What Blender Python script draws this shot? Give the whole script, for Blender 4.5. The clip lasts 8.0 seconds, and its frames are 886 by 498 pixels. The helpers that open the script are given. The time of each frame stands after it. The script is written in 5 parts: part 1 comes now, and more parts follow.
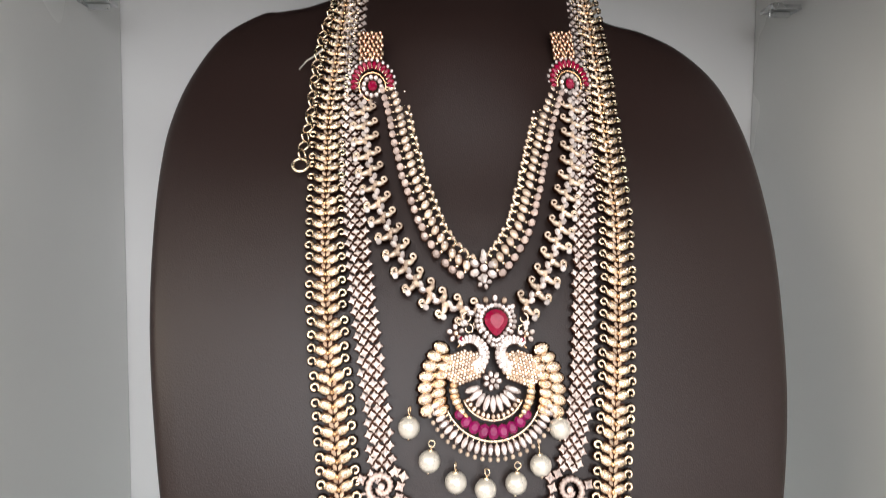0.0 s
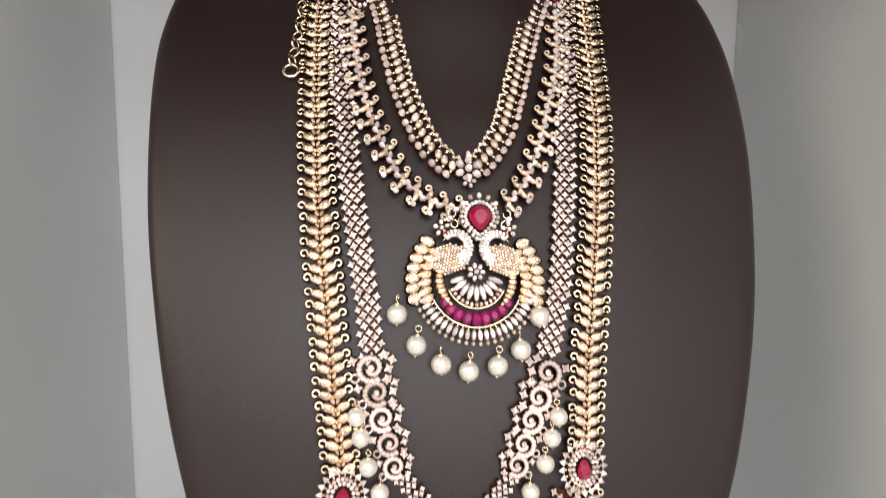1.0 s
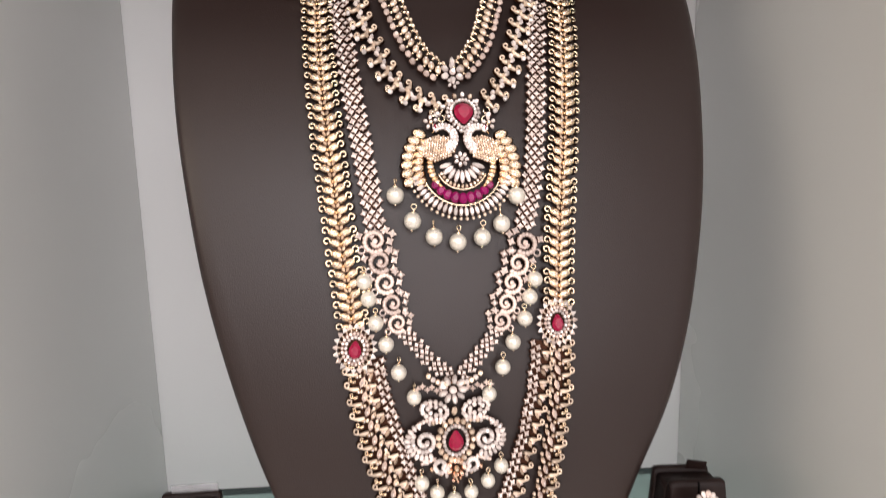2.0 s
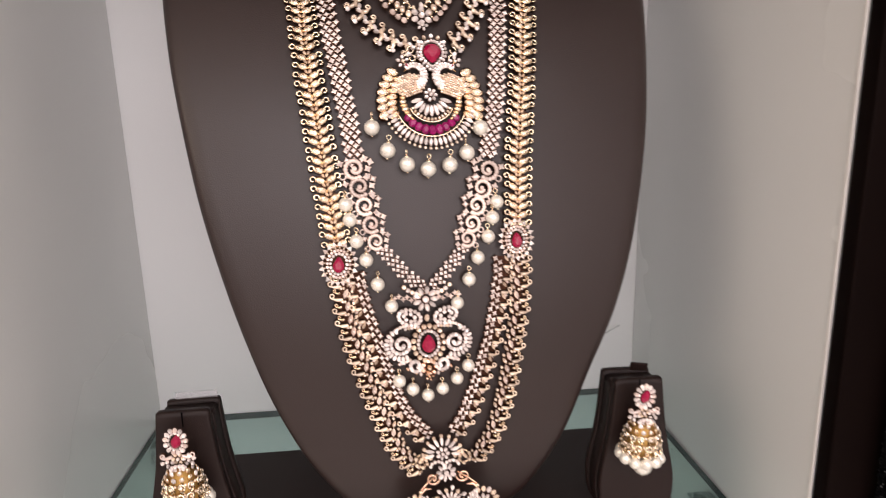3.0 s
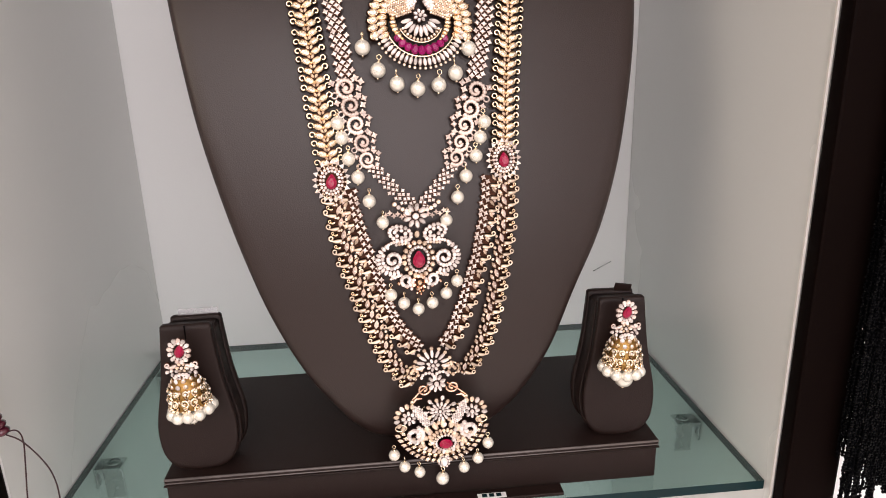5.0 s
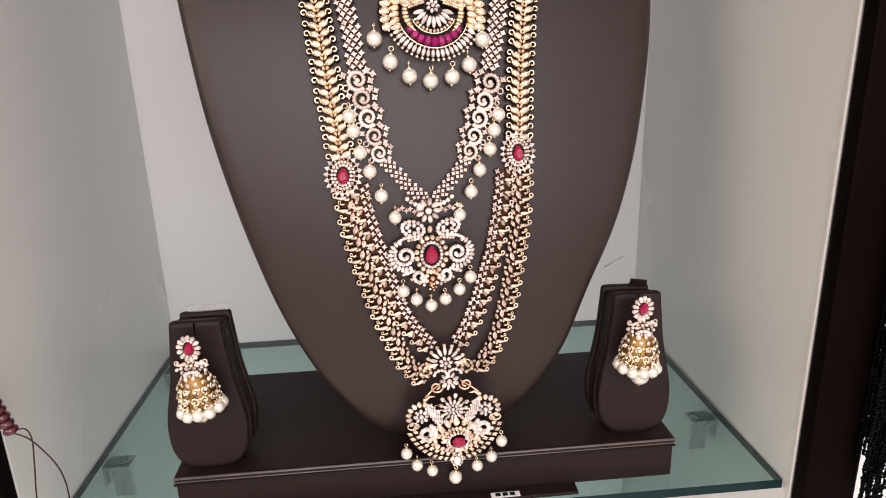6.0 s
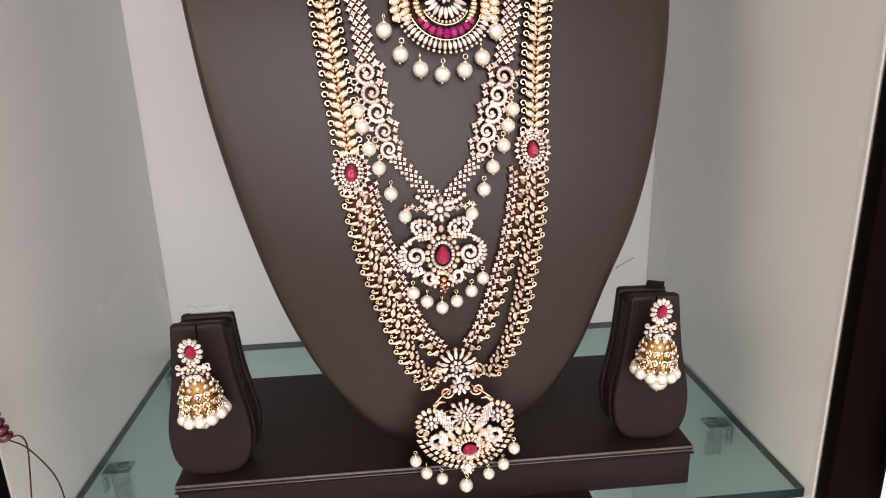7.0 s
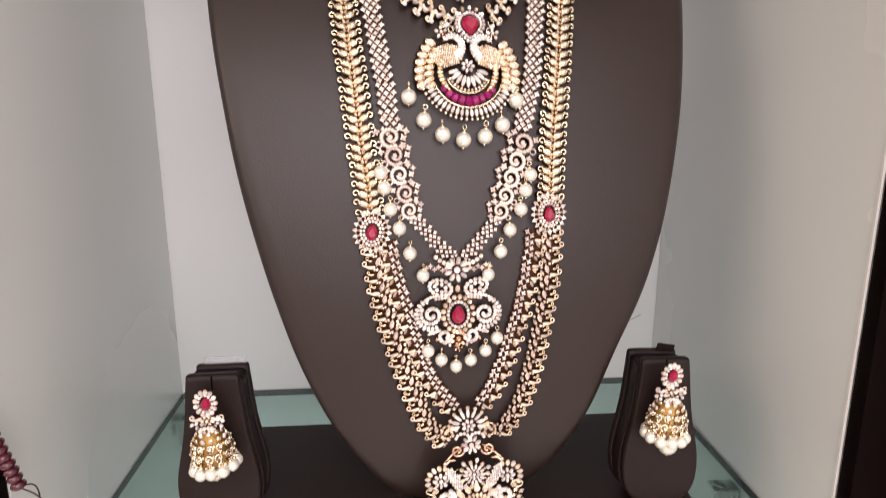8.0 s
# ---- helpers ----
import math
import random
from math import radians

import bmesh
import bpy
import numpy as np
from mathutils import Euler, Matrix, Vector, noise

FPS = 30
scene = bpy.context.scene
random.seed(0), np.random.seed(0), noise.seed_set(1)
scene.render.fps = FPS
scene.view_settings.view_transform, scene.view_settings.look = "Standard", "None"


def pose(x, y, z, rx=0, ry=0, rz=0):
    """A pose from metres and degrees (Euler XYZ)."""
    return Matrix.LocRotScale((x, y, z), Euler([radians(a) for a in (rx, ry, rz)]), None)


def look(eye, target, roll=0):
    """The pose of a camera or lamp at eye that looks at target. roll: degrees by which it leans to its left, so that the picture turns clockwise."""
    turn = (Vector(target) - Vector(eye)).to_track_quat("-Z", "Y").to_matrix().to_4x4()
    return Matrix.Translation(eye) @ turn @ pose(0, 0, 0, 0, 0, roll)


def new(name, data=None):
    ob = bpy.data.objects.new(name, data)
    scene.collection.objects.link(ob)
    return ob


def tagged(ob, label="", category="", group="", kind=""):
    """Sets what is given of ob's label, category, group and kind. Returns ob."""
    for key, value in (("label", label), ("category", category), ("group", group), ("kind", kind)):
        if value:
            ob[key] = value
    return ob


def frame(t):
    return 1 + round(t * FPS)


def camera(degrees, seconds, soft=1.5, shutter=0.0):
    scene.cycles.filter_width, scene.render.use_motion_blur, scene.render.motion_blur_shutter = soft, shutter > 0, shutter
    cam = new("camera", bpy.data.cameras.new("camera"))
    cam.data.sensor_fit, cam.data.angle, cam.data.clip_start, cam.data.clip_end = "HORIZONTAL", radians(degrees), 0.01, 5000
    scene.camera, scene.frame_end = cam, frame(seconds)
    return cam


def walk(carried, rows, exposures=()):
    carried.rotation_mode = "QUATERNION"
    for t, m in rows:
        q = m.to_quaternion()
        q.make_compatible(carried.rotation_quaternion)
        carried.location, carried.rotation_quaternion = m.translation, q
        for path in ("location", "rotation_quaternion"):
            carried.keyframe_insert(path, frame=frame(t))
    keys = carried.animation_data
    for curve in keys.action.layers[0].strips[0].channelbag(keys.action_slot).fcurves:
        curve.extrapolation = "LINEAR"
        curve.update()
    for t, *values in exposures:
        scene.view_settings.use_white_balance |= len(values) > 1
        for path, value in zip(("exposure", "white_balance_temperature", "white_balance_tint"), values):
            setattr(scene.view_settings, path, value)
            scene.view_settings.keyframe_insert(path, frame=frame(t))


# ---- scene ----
cam = camera(68.1, 8.0, 0.9, 0.5)
PATH = [
    (0, (-0.027, -0.251, 0.394), (0.036, 1.744, 0.265), 0.5),
    (0.5, (-0.028, -0.255, 0.384), (0.045, 1.733, 0.172), 0.2),
    (1, (-0.025, -0.267, 0.367), (0.065, 1.716, 0.119), 0.6),
    (1.5, (-0.026, -0.293, 0.349), (0.067, 1.685, 0.066), -0.1),
    (1.7, (-0.026, -0.307, 0.341), (0.07, 1.669, 0.048), -1.0),
    (2.8, (-0.034, -0.357, 0.321), (0.133, 1.584, -0.133), -0.9),
    (3, (-0.031, -0.37, 0.321), (0.162, 1.566, -0.14), -1.4),
    (3.5, (-0.026, -0.386, 0.311), (0.2, 1.526, -0.233), -1.3),
    (4, (-0.027, -0.391, 0.303), (0.174, 1.518, -0.258), -1.3),
    (4.5, (-0.024, -0.387, 0.299), (0.164, 1.526, -0.253), -1.5),
    (5, (-0.025, -0.392, 0.299), (0.151, 1.516, -0.275), -1.5),
    (6.5, (-0.032, -0.377, 0.294), (0.126, 1.529, -0.291), -1.8),
    (7, (-0.034, -0.37, 0.292), (0.121, 1.537, -0.29), -1.7),
    (7.5, (-0.036, -0.369, 0.294), (0.092, 1.549, -0.26), -1.2),
    (8, (-0.044, -0.374, 0.305), (0.115, 1.566, -0.157), 0.0),
]
walk(cam, [(t, look(eye, target, roll)) for t, eye, target, roll in PATH], [(0, -0.86, 6080, 4), (1.0, -0.96, 6150, 5), (1.7, -0.98, 6250, 7), (2.8, -0.98, 6500, 14), (3.5, -1.05, 6520, 14), (4.5, -0.92, 6500, 13), (5.0, -0.92, 6480, 12), (6.3, -0.92, 6480, 12), (8.0, -0.84, 6480, 12)])


# ---- light: unseen area lamps added over and before the niche ----
world = bpy.data.worlds.new("shop_air")
world.use_nodes = True
world.node_tree.nodes["Background"].inputs[0].default_value = (0.75, 0.80, 0.85, 1)
world.node_tree.nodes["Background"].inputs[1].default_value = 0.25
scene.world = world


def lamp(name, eye, target, w, h, watts, colour):
    d = bpy.data.lights.new(name, "AREA")
    d.shape, d.size, d.size_y, d.energy, d.color = "RECTANGLE", w, h, watts, colour
    ob = new(name, d)
    ob.matrix_world = look(eye, target)
    return ob


# wide unseen lamp added far in front as the main light
lamp("front_area_lamp", (0.10, -2.96, 0.55), (-0.02, 0, 0.28), 3.2, 1.7, 110, (1.0, 0.94, 0.955))
# unseen ceiling panels, set where the jewels mirror them
for k, y in enumerate((-1.75, -2.2, -2.65)):
    lamp("ceiling_light", (0.1, y, 1.66), (0.1, y, 0), 2.4, 0.30, 22, (1.0, 0.945, 0.965))
# warm fill added at the left to brighten the right side panel
lamp("warm_fill", (-1.7, -1.3, 1.2), (0.2, 0.0, 0.2), 1.0, 0.8, 20, (1.0, 0.84, 0.66))


# ---- materials ----
def material(name, colour, rough=0.5, metal=0.0, vary=0.12, grain=40, bump=0.0, bump_scale=400, coat=0.0, ior=1.5, other=None, island=0.0, trans=0.0):
    """Principled with two scales of variation, in metres of the object."""
    m = bpy.data.materials.new(name)
    m.use_nodes = True
    nt = m.node_tree
    n, l = nt.nodes, nt.links
    b = n["Principled BSDF"]
    b.inputs["Roughness"].default_value = rough
    b.inputs["Metallic"].default_value = metal
    b.inputs["Coat Weight"].default_value = coat
    b.inputs["Coat Roughness"].default_value = 0.08
    b.inputs["IOR"].default_value = ior
    b.inputs["Transmission Weight"].default_value = trans
    co = n.new("ShaderNodeTexCoord")
    big = n.new("ShaderNodeTexNoise")
    big.inputs["Scale"].default_value = grain
    big.inputs["Detail"].default_value = 4
    l.new(co.outputs["Object"], big.inputs["Vector"])
    mix = n.new("ShaderNodeMix")
    mix.data_type = "RGBA"
    a = other if other else tuple(c * (1 - vary) for c in colour)
    mix.inputs["A"].default_value = (*a, 1)
    mix.inputs["B"].default_value = (*[min(1, c * (1 + vary)) for c in colour], 1)
    l.new(big.outputs["Fac"], mix.inputs["Factor"])
    out = mix.outputs["Result"]
    if island:
        info = n.new("ShaderNodeNewGeometry")
        obj = n.new("ShaderNodeObjectInfo")
        add = n.new("ShaderNodeMath")
        add.operation = "ADD"
        l.new(info.outputs["Random Per Island"], add.inputs[0])
        l.new(obj.outputs["Random"], add.inputs[1])
        fr = n.new("ShaderNodeMath")
        fr.operation = "FRACT"
        l.new(add.outputs[0], fr.inputs[0])
        rng = n.new("ShaderNodeMapRange")
        rng.inputs["To Min"].default_value = 1 - island
        rng.inputs["To Max"].default_value = 1 + island
        l.new(fr.outputs[0], rng.inputs["Value"])
        hs = n.new("ShaderNodeHueSaturation")
        l.new(rng.outputs[0], hs.inputs["Value"])
        l.new(out, hs.inputs["Color"])
        out = hs.outputs["Color"]
    l.new(out, b.inputs["Base Color"])
    rr = n.new("ShaderNodeMapRange")
    rr.inputs["To Min"].default_value = max(0.02, rough * 0.8)
    rr.inputs["To Max"].default_value = min(1, rough * 1.2)
    l.new(big.outputs["Fac"], rr.inputs["Value"])
    l.new(rr.outputs[0], b.inputs["Roughness"])
    if bump:
        fine = n.new("ShaderNodeTexNoise")
        fine.inputs["Scale"].default_value = bump_scale
        fine.inputs["Detail"].default_value = 3
        l.new(co.outputs["Object"], fine.inputs["Vector"])
        bp = n.new("ShaderNodeBump")
        bp.inputs["Strength"].default_value = bump
        bp.inputs["Distance"].default_value = 0.0006
        l.new(fine.outputs["Fac"], bp.inputs["Height"])
        l.new(bp.outputs[0], b.inputs["Normal"])
    return m


LEATHER = material("brown_leatherette", (0.023, 0.0130, 0.0112), 0.37, vary=0.10, grain=9, bump=0.22, bump_scale=1500, ior=1.46)
BASELEATHER = material("dark_leatherette", (0.0150, 0.0075, 0.0062), 0.50, vary=0.12, grain=14, bump=0.3, bump_scale=1300, ior=1.30)
LAMINATE = material("white_laminate", (0.77, 0.77, 0.75), 0.27, vary=0.03, grain=3, bump=0.05, bump_scale=300)
BACKWALL = material("white_paint", (0.85, 0.845, 0.84), 0.55, vary=0.03, grain=5, bump=0.1, bump_scale=500)
EDGING = material("pale_edging", (0.79, 0.76, 0.72), 0.4, vary=0.04)
EDGEHIGHLIGHT = material("scuffed_highlight_edge", (0.11, 0.093, 0.088), 0.35, vary=0.5, grain=60, bump=0.4, bump_scale=600)
DARKWOOD = material("dark_brown_laminate", (0.0046, 0.0024, 0.0020), 0.5, vary=0.3, grain=12, bump=0.08, bump_scale=200, ior=1.08)
GOLD = material("gold_plate", (0.88, 0.57, 0.32), 0.22, 1.0, vary=0.14, grain=200, bump=0.3, bump_scale=2500, island=0.2)
# dark backing for jewellery; shade of gaps and outlines is put into its colour
SHADEBACK = material("dark_shade_backing", (0.055, 0.024, 0.015), 0.45, 1.0, vary=0.3, grain=250, bump=0.3, bump_scale=2000, island=0.2)
LEAFGOLD = material("brushed_gold", (0.88, 0.67, 0.47), 0.27, 1.0, vary=0.15, grain=250, bump=0.35, bump_scale=1800, island=0.22)
PALEGOLD = material("pale_gold_plate", (0.95, 0.765, 0.575), 0.20, 1.0, vary=0.12, grain=200, bump=0.3, bump_scale=2500, island=0.2)
ROSEGOLD = material("rose_gold_plate", (0.88, 0.60, 0.44), 0.24, 1.0, vary=0.10, grain=200, bump=0.25, bump_scale=2500, island=0.15)
STONE = material("clear_stone", (0.90, 0.80, 0.755), 0.14, 0.25, vary=0.04, grain=300, ior=1.9, coat=0.4, island=0.34)
ROSESTONE = material("rose_stone", (0.92, 0.735, 0.655), 0.20, 0.40, vary=0.05, grain=300, ior=1.8, coat=0.3, island=0.30)
CREAM = material("cream_stone", (0.90, 0.70, 0.535), 0.20, 0.45, vary=0.08, grain=300, ior=1.9, coat=0.3, island=0.34)
RUBY = material("ruby_glass", (0.33, 0.002, 0.043), 0.14, 0.0, vary=0.45, grain=350, ior=1.5, bump=0.5, bump_scale=600)
PINKSTONE = material("magenta_stone", (0.30, 0.006, 0.11), 0.2, 0.0, vary=0.4, grain=350, ior=1.42, island=0.2)
PEARL = material("pearl", (0.88, 0.83, 0.73), 0.28, 0.40, vary=0.06, grain=120, coat=0.7, bump=0.05, bump_scale=900)
STEEL = material("steel", (0.55, 0.56, 0.56), 0.28, 1.0, vary=0.1, grain=80)
THREAD = material("maroon_thread", (0.034, 0.011, 0.013), 0.7, vary=0.2, grain=300)
MAROON = material("maroon_bead", (0.07, 0.006, 0.016), 0.2, vary=0.2, grain=200, coat=0.5)
JET = material("black_bead", (0.0016, 0.0016, 0.0020), 0.06, vary=0.2, grain=200, ior=1.14)
SHOPWALL = material("shop_wall_paint", (0.74, 0.72, 0.69), 0.7, vary=0.05, grain=2)
SHOPFLOOR = material("shop_floor_tile", (0.70, 0.67, 0.63), 0.3, vary=0.08, grain=3)
PLASTIC = material("clear_plastic", (0.85, 0.84, 0.86), 0.15, vary=0.03, trans=0.75)


def glass_material():
    m = bpy.data.materials.new("green_tinted_glass")
    m.use_nodes = True
    n, l = m.node_tree.nodes, m.node_tree.links
    n.remove(n["Principled BSDF"])
    out = n["Material Output"]
    clear = n.new("ShaderNodeBsdfTransparent")
    clear.inputs[0].default_value = (0.55, 0.665, 0.65, 1)
    shine = n.new("ShaderNodeBsdfGlossy")
    shine.inputs["Roughness"].default_value = 0.03
    shine.inputs["Color"].default_value = (0.95, 1.0, 0.98, 1)
    fr = n.new("ShaderNodeFresnel")
    fr.inputs["IOR"].default_value = 1.52
    mix = n.new("ShaderNodeMixShader")
    l.new(fr.outputs[0], mix.inputs[0])
    l.new(clear.outputs[0], mix.inputs[1])
    l.new(shine.outputs[0], mix.inputs[2])
    l.new(mix.outputs[0], out.inputs[0])
    return m


GLASS = glass_material()
GLASSEDGE = material("dark_green_glass_edge", (0.006, 0.022, 0.025), 0.25, vary=0.3, grain=30, ior=1.25)


# ---- mesh helpers ----
class Shape:
    """Collects faces of several materials and links them as one mesh object."""

    def __init__(self):
        self.v, self.f, self.mi, self.mats, self.smooth = [], [], [], [], []

    def slot(self, mat):
        if mat not in self.mats:
            self.mats.append(mat)
        return self.mats.index(mat)

    def add(self, verts, faces, mat, m=None, smooth=True):
        k, s = len(self.v), self.slot(mat)
        self.v += [tuple(m @ Vector(p)) if m else tuple(p) for p in verts]
        self.f += [tuple(i + k for i in f) for f in faces]
        self.mi += [s] * len(faces)
        self.smooth += [smooth] * len(faces)

    def ball(self, c, r, mat, seg=8, rings=5, m=None, smooth=True):
        rx, ry, rz = r if isinstance(r, tuple) else (r, r, r)
        vs, fs = [(0, 0, rz)], []
        for i in range(1, rings):
            a = math.pi * i / rings
            for j in range(seg):
                b = 2 * math.pi * j / seg
                vs.append((rx * math.sin(a) * math.cos(b), ry * math.sin(a) * math.sin(b), rz * math.cos(a)))
        vs.append((0, 0, -rz))
        last = len(vs) - 1
        for j in range(seg):
            fs.append((0, 1 + j, 1 + (j + 1) % seg))
            for i in range(rings - 2):
                p, q = 1 + i * seg, 1 + (i + 1) * seg
                fs.append((p + j, q + j, q + (j + 1) % seg, p + (j + 1) % seg))
            p = 1 + (rings - 2) * seg
            fs.append((p + j, last, p + (j + 1) % seg))
        t = Matrix.Translation(c)
        self.add(vs, fs, mat, (m @ t) if m else t, smooth)

    def gem(self, c, rx, rz, depth, mat, turn=0.0, sides=8, m=None, tip=0.0):
        """A cut stone that faces -y: girdle, crown and flat table; tip > 0 draws its upper end out to a pear."""
        vs, fs = [], []
        for s, y in ((1.0, 0.0), (1.0, -0.25 * depth), (0.58, -depth)):
            for j in range(sides):
                a = 2 * math.pi * j / sides + math.pi / 2
                z = rz * math.sin(a)
                x = rx * math.cos(a) * (1 - tip * max(0, math.sin(a)) * 0.75)
                vs.append((x * s, y, (z + tip * rz * 0.5 * max(0, math.sin(a)) ** 3) * s))
        for k in range(2):
            for j in range(sides):
                fs.append((k * sides + j, k * sides + (j + 1) % sides, (k + 1) * sides + (j + 1) % sides, (k + 1) * sides + j))
        fs.append(tuple(range(2 * sides, 3 * sides)))
        fs.append(tuple(reversed(range(sides))))
        tip_x, tip_z = random.uniform(-0.2, 0.2), random.uniform(-0.2, 0.2)
        tilt = Matrix.Rotation(tip_x, 4, "X") @ Matrix.Rotation(tip_z, 4, "Z") if rx < 0.003 else Matrix.Identity(4)
        t = Matrix.Translation(c) @ tilt @ Matrix.Rotation(turn, 4, "Y")
        self.add(vs, fs, mat, (m @ t) if m else t, False)
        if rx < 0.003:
            # dark rim added behind the stone; the shade round it is its colour
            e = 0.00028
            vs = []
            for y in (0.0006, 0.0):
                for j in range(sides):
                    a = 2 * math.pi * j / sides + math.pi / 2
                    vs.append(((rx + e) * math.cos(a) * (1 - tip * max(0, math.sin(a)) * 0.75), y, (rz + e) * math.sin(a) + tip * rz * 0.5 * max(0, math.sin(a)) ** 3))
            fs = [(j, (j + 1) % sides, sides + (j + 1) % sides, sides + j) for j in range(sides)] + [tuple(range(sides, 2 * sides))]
            self.add(vs, fs, SHADEBACK, (m @ t) if m else t, False)

    def leaf(self, m, rx, rz, mat, depth=0.0012, rim=True):
        """A ridged leaf along x, facing -y, over a thin dark backing for shade."""
        e = 0.00035
        vs = [(-rx, 0, 0), (-0.35 * rx, 0, 0.92 * rz), (0.35 * rx, 0, 0.85 * rz), (rx, 0, 0), (0.35 * rx, 0, -0.85 * rz), (-0.35 * rx, 0, -0.92 * rz),
              (-0.55 * rx, -depth, 0), (0.45 * rx, -depth * 0.9, 0)]
        fs = [(0, 1, 6), (1, 2, 7, 6), (2, 3, 7), (3, 4, 7), (4, 5, 6, 7), (5, 0, 6)]
        self.add(vs, fs, mat, m, False)
        if rim:
            k = [(-rx - e, 0), (-0.4 * rx, rz + e), (0.4 * rx, rz + e), (rx + e, 0), (0.4 * rx, -rz - e), (-0.4 * rx, -rz - e)]
            vs = [(x, 0.0006, z) for x, z in k] + [(x, 0.00005, z) for x, z in k]
            fs = [(j, (j + 1) % 6, 6 + (j + 1) % 6, 6 + j) for j in range(6)] + [tuple(range(6, 12))]
            self.add(vs, fs, SHADEBACK, m, False)

    def star(self, c, r, depth, mat, points=4, inner=0.5, turn=0.0, m=None):
        vs, fs = [(0, -depth, 0)], []
        k = 2 * points
        for j in range(k):
            a = math.pi * j / points + math.pi / 2
            q = r if j % 2 == 0 else r * inner
            vs.append((q * math.cos(a), -depth * 0.35, q * math.sin(a)))
        for j in range(k):
            a = math.pi * j / points + math.pi / 2
            q = r if j % 2 == 0 else r * inner
            vs.append((q * math.cos(a), 0, q * math.sin(a)))
        for j in range(k):
            n = (j + 1) % k
            fs.append((0, 1 + j, 1 + n))
            fs.append((1 + j, 1 + k + j, 1 + k + n, 1 + n))
        t = Matrix.Translation(c) @ Matrix.Rotation(turn, 4, "Y")
        self.add(vs, fs, mat, (m @ t) if m else t, False)

    def tube(self, pts, r, mat, sides=5, closed=False, m=None):
        pts = [Vector(p) for p in pts]
        n = len(pts)
        rs = r if isinstance(r, (list, tuple)) else [r] * n
        vs, fs = [], []
        for i, p in enumerate(pts):
            a = pts[(i - 1) % n] if closed or i else pts[0]
            b = pts[(i + 1) % n] if closed or i < n - 1 else pts[-1]
            d = (b - a).normalized()
            ref = Vector((0, 1, 0)) if abs(d.y) < 0.9 else Vector((1, 0, 0))
            u = d.cross(ref).normalized()
            w = d.cross(u)
            for j in range(sides):
                t = 2 * math.pi * j / sides
                vs.append(p + rs[i] * (math.cos(t) * u + math.sin(t) * w))
        for i in range(n if closed else n - 1):
            for j in range(sides):
                p, q = i * sides, ((i + 1) % n) * sides
                fs.append((p + j, p + (j + 1) % sides, q + (j + 1) % sides, q + j))
        if not closed:
            fs.append(tuple(range(sides)))
            fs.append(tuple(reversed(range((n - 1) * sides, n * sides))))
        self.add(vs, fs, mat, m)

    def arc(self, c, R, r, mat, a0=0.0, a1=360.0, seg=12, sides=5, squash=1.0, spiral=0.0, m=None):
        """A wire bent in the plane that faces -y, from angle a0 to a1; spiral: how far its radius shrinks."""
        whole = abs(a1 - a0) >= 360 and not spiral
        pts = []
        for i in range(seg if whole else seg + 1):
            f = i / seg
            a = radians(a0 + (a1 - a0) * f)
            q = R * (1 - spiral * f)
            pts.append((c[0] + q * math.cos(a), c[1], c[2] + q * squash * math.sin(a)))
        self.tube(pts, r, mat, sides, whole, m)

    def box(self, lo, hi, mat, bevel=0.0, m=None):
        bm = bmesh.new()
        bmesh.ops.create_cube(bm, size=1)
        for v in bm.verts:
            v.co = [lo[i] + (v.co[i] + 0.5) * (hi[i] - lo[i]) for i in range(3)]
        if bevel:
            bmesh.ops.bevel(bm, geom=bm.edges[:], offset=bevel, segments=2, profile=0.6, affect="EDGES")
        bm.verts.ensure_lookup_table()
        self.add([v.co.copy() for v in bm.verts], [tuple(v.index for v in f.verts) for f in bm.faces], mat, m, False)
        bm.free()

    def mesh(self, name):
        me = bpy.data.meshes.new(name)
        me.from_pydata([tuple(p) for p in self.v], [], self.f)
        for mat in self.mats:
            me.materials.append(mat)
        me.polygons.foreach_set("material_index", self.mi)
        me.polygons.foreach_set("use_smooth", self.smooth)
        me.update()
        return me


def world_of(ob):
    m = ob.matrix_basis.copy()
    while ob.parent:
        ob = ob.parent
        m = ob.matrix_basis @ m
    return m


def part(name, mesh, parent, m=None, label=""):
    """One mesh object under a thing or a part; m is its place in the world."""
    ob = new(name, mesh.mesh(name) if isinstance(mesh, Shape) else mesh)
    ob.parent = parent
    ob.matrix_basis = world_of(parent).inverted() @ (m if m else Matrix.Identity(4))
    return tagged(ob, label)


def thing(name, label, category, at=(0, 0, 0), group="", kind=""):
    ob = new(name)
    ob.empty_display_size = 0.02
    ob.matrix_basis = Matrix.Translation(at)
    return tagged(ob, label, category, group, kind)


def solid(name, lo, hi, mat, bevel=0.0, label="", kind="structure", category=""):
    s = Shape()
    s.box(lo, hi, mat, bevel)
    return tagged(new(name, s.mesh(name)), label, category, "", kind)


# ---- the niche: side panels, back wall, posts ----
XL, XR, YB, YF = -0.264, 0.237, 0.280, -0.021
solid("wall_back", (XL - 0.02, YB, -0.42), (XR + 0.0225, YB + 0.02, 0.62), BACKWALL, label="white painted back panel of the display niche")
solid("wall_left", (XL - 0.018, YF, -0.42), (XL, YB - 0.001, 0.62), LAMINATE, label="light grey laminate side panel")
panel = Shape()
panel.add([(XR + dx, y, z) for z in (-0.42, 0.62) for dx, y in ((0.0, YF), (0.018, YF), (0.0205, YB - 0.001), (0.0025, YB - 0.001))],
          [(0, 1, 2, 3), (7, 6, 5, 4), (0, 4, 5, 1), (1, 5, 6, 2), (2, 6, 7, 3), (3, 7, 4, 0)], LAMINATE, None, False)
tagged(new("wall_right", panel.mesh("wall_right")), "light grey laminate side panel", "", "", "structure")
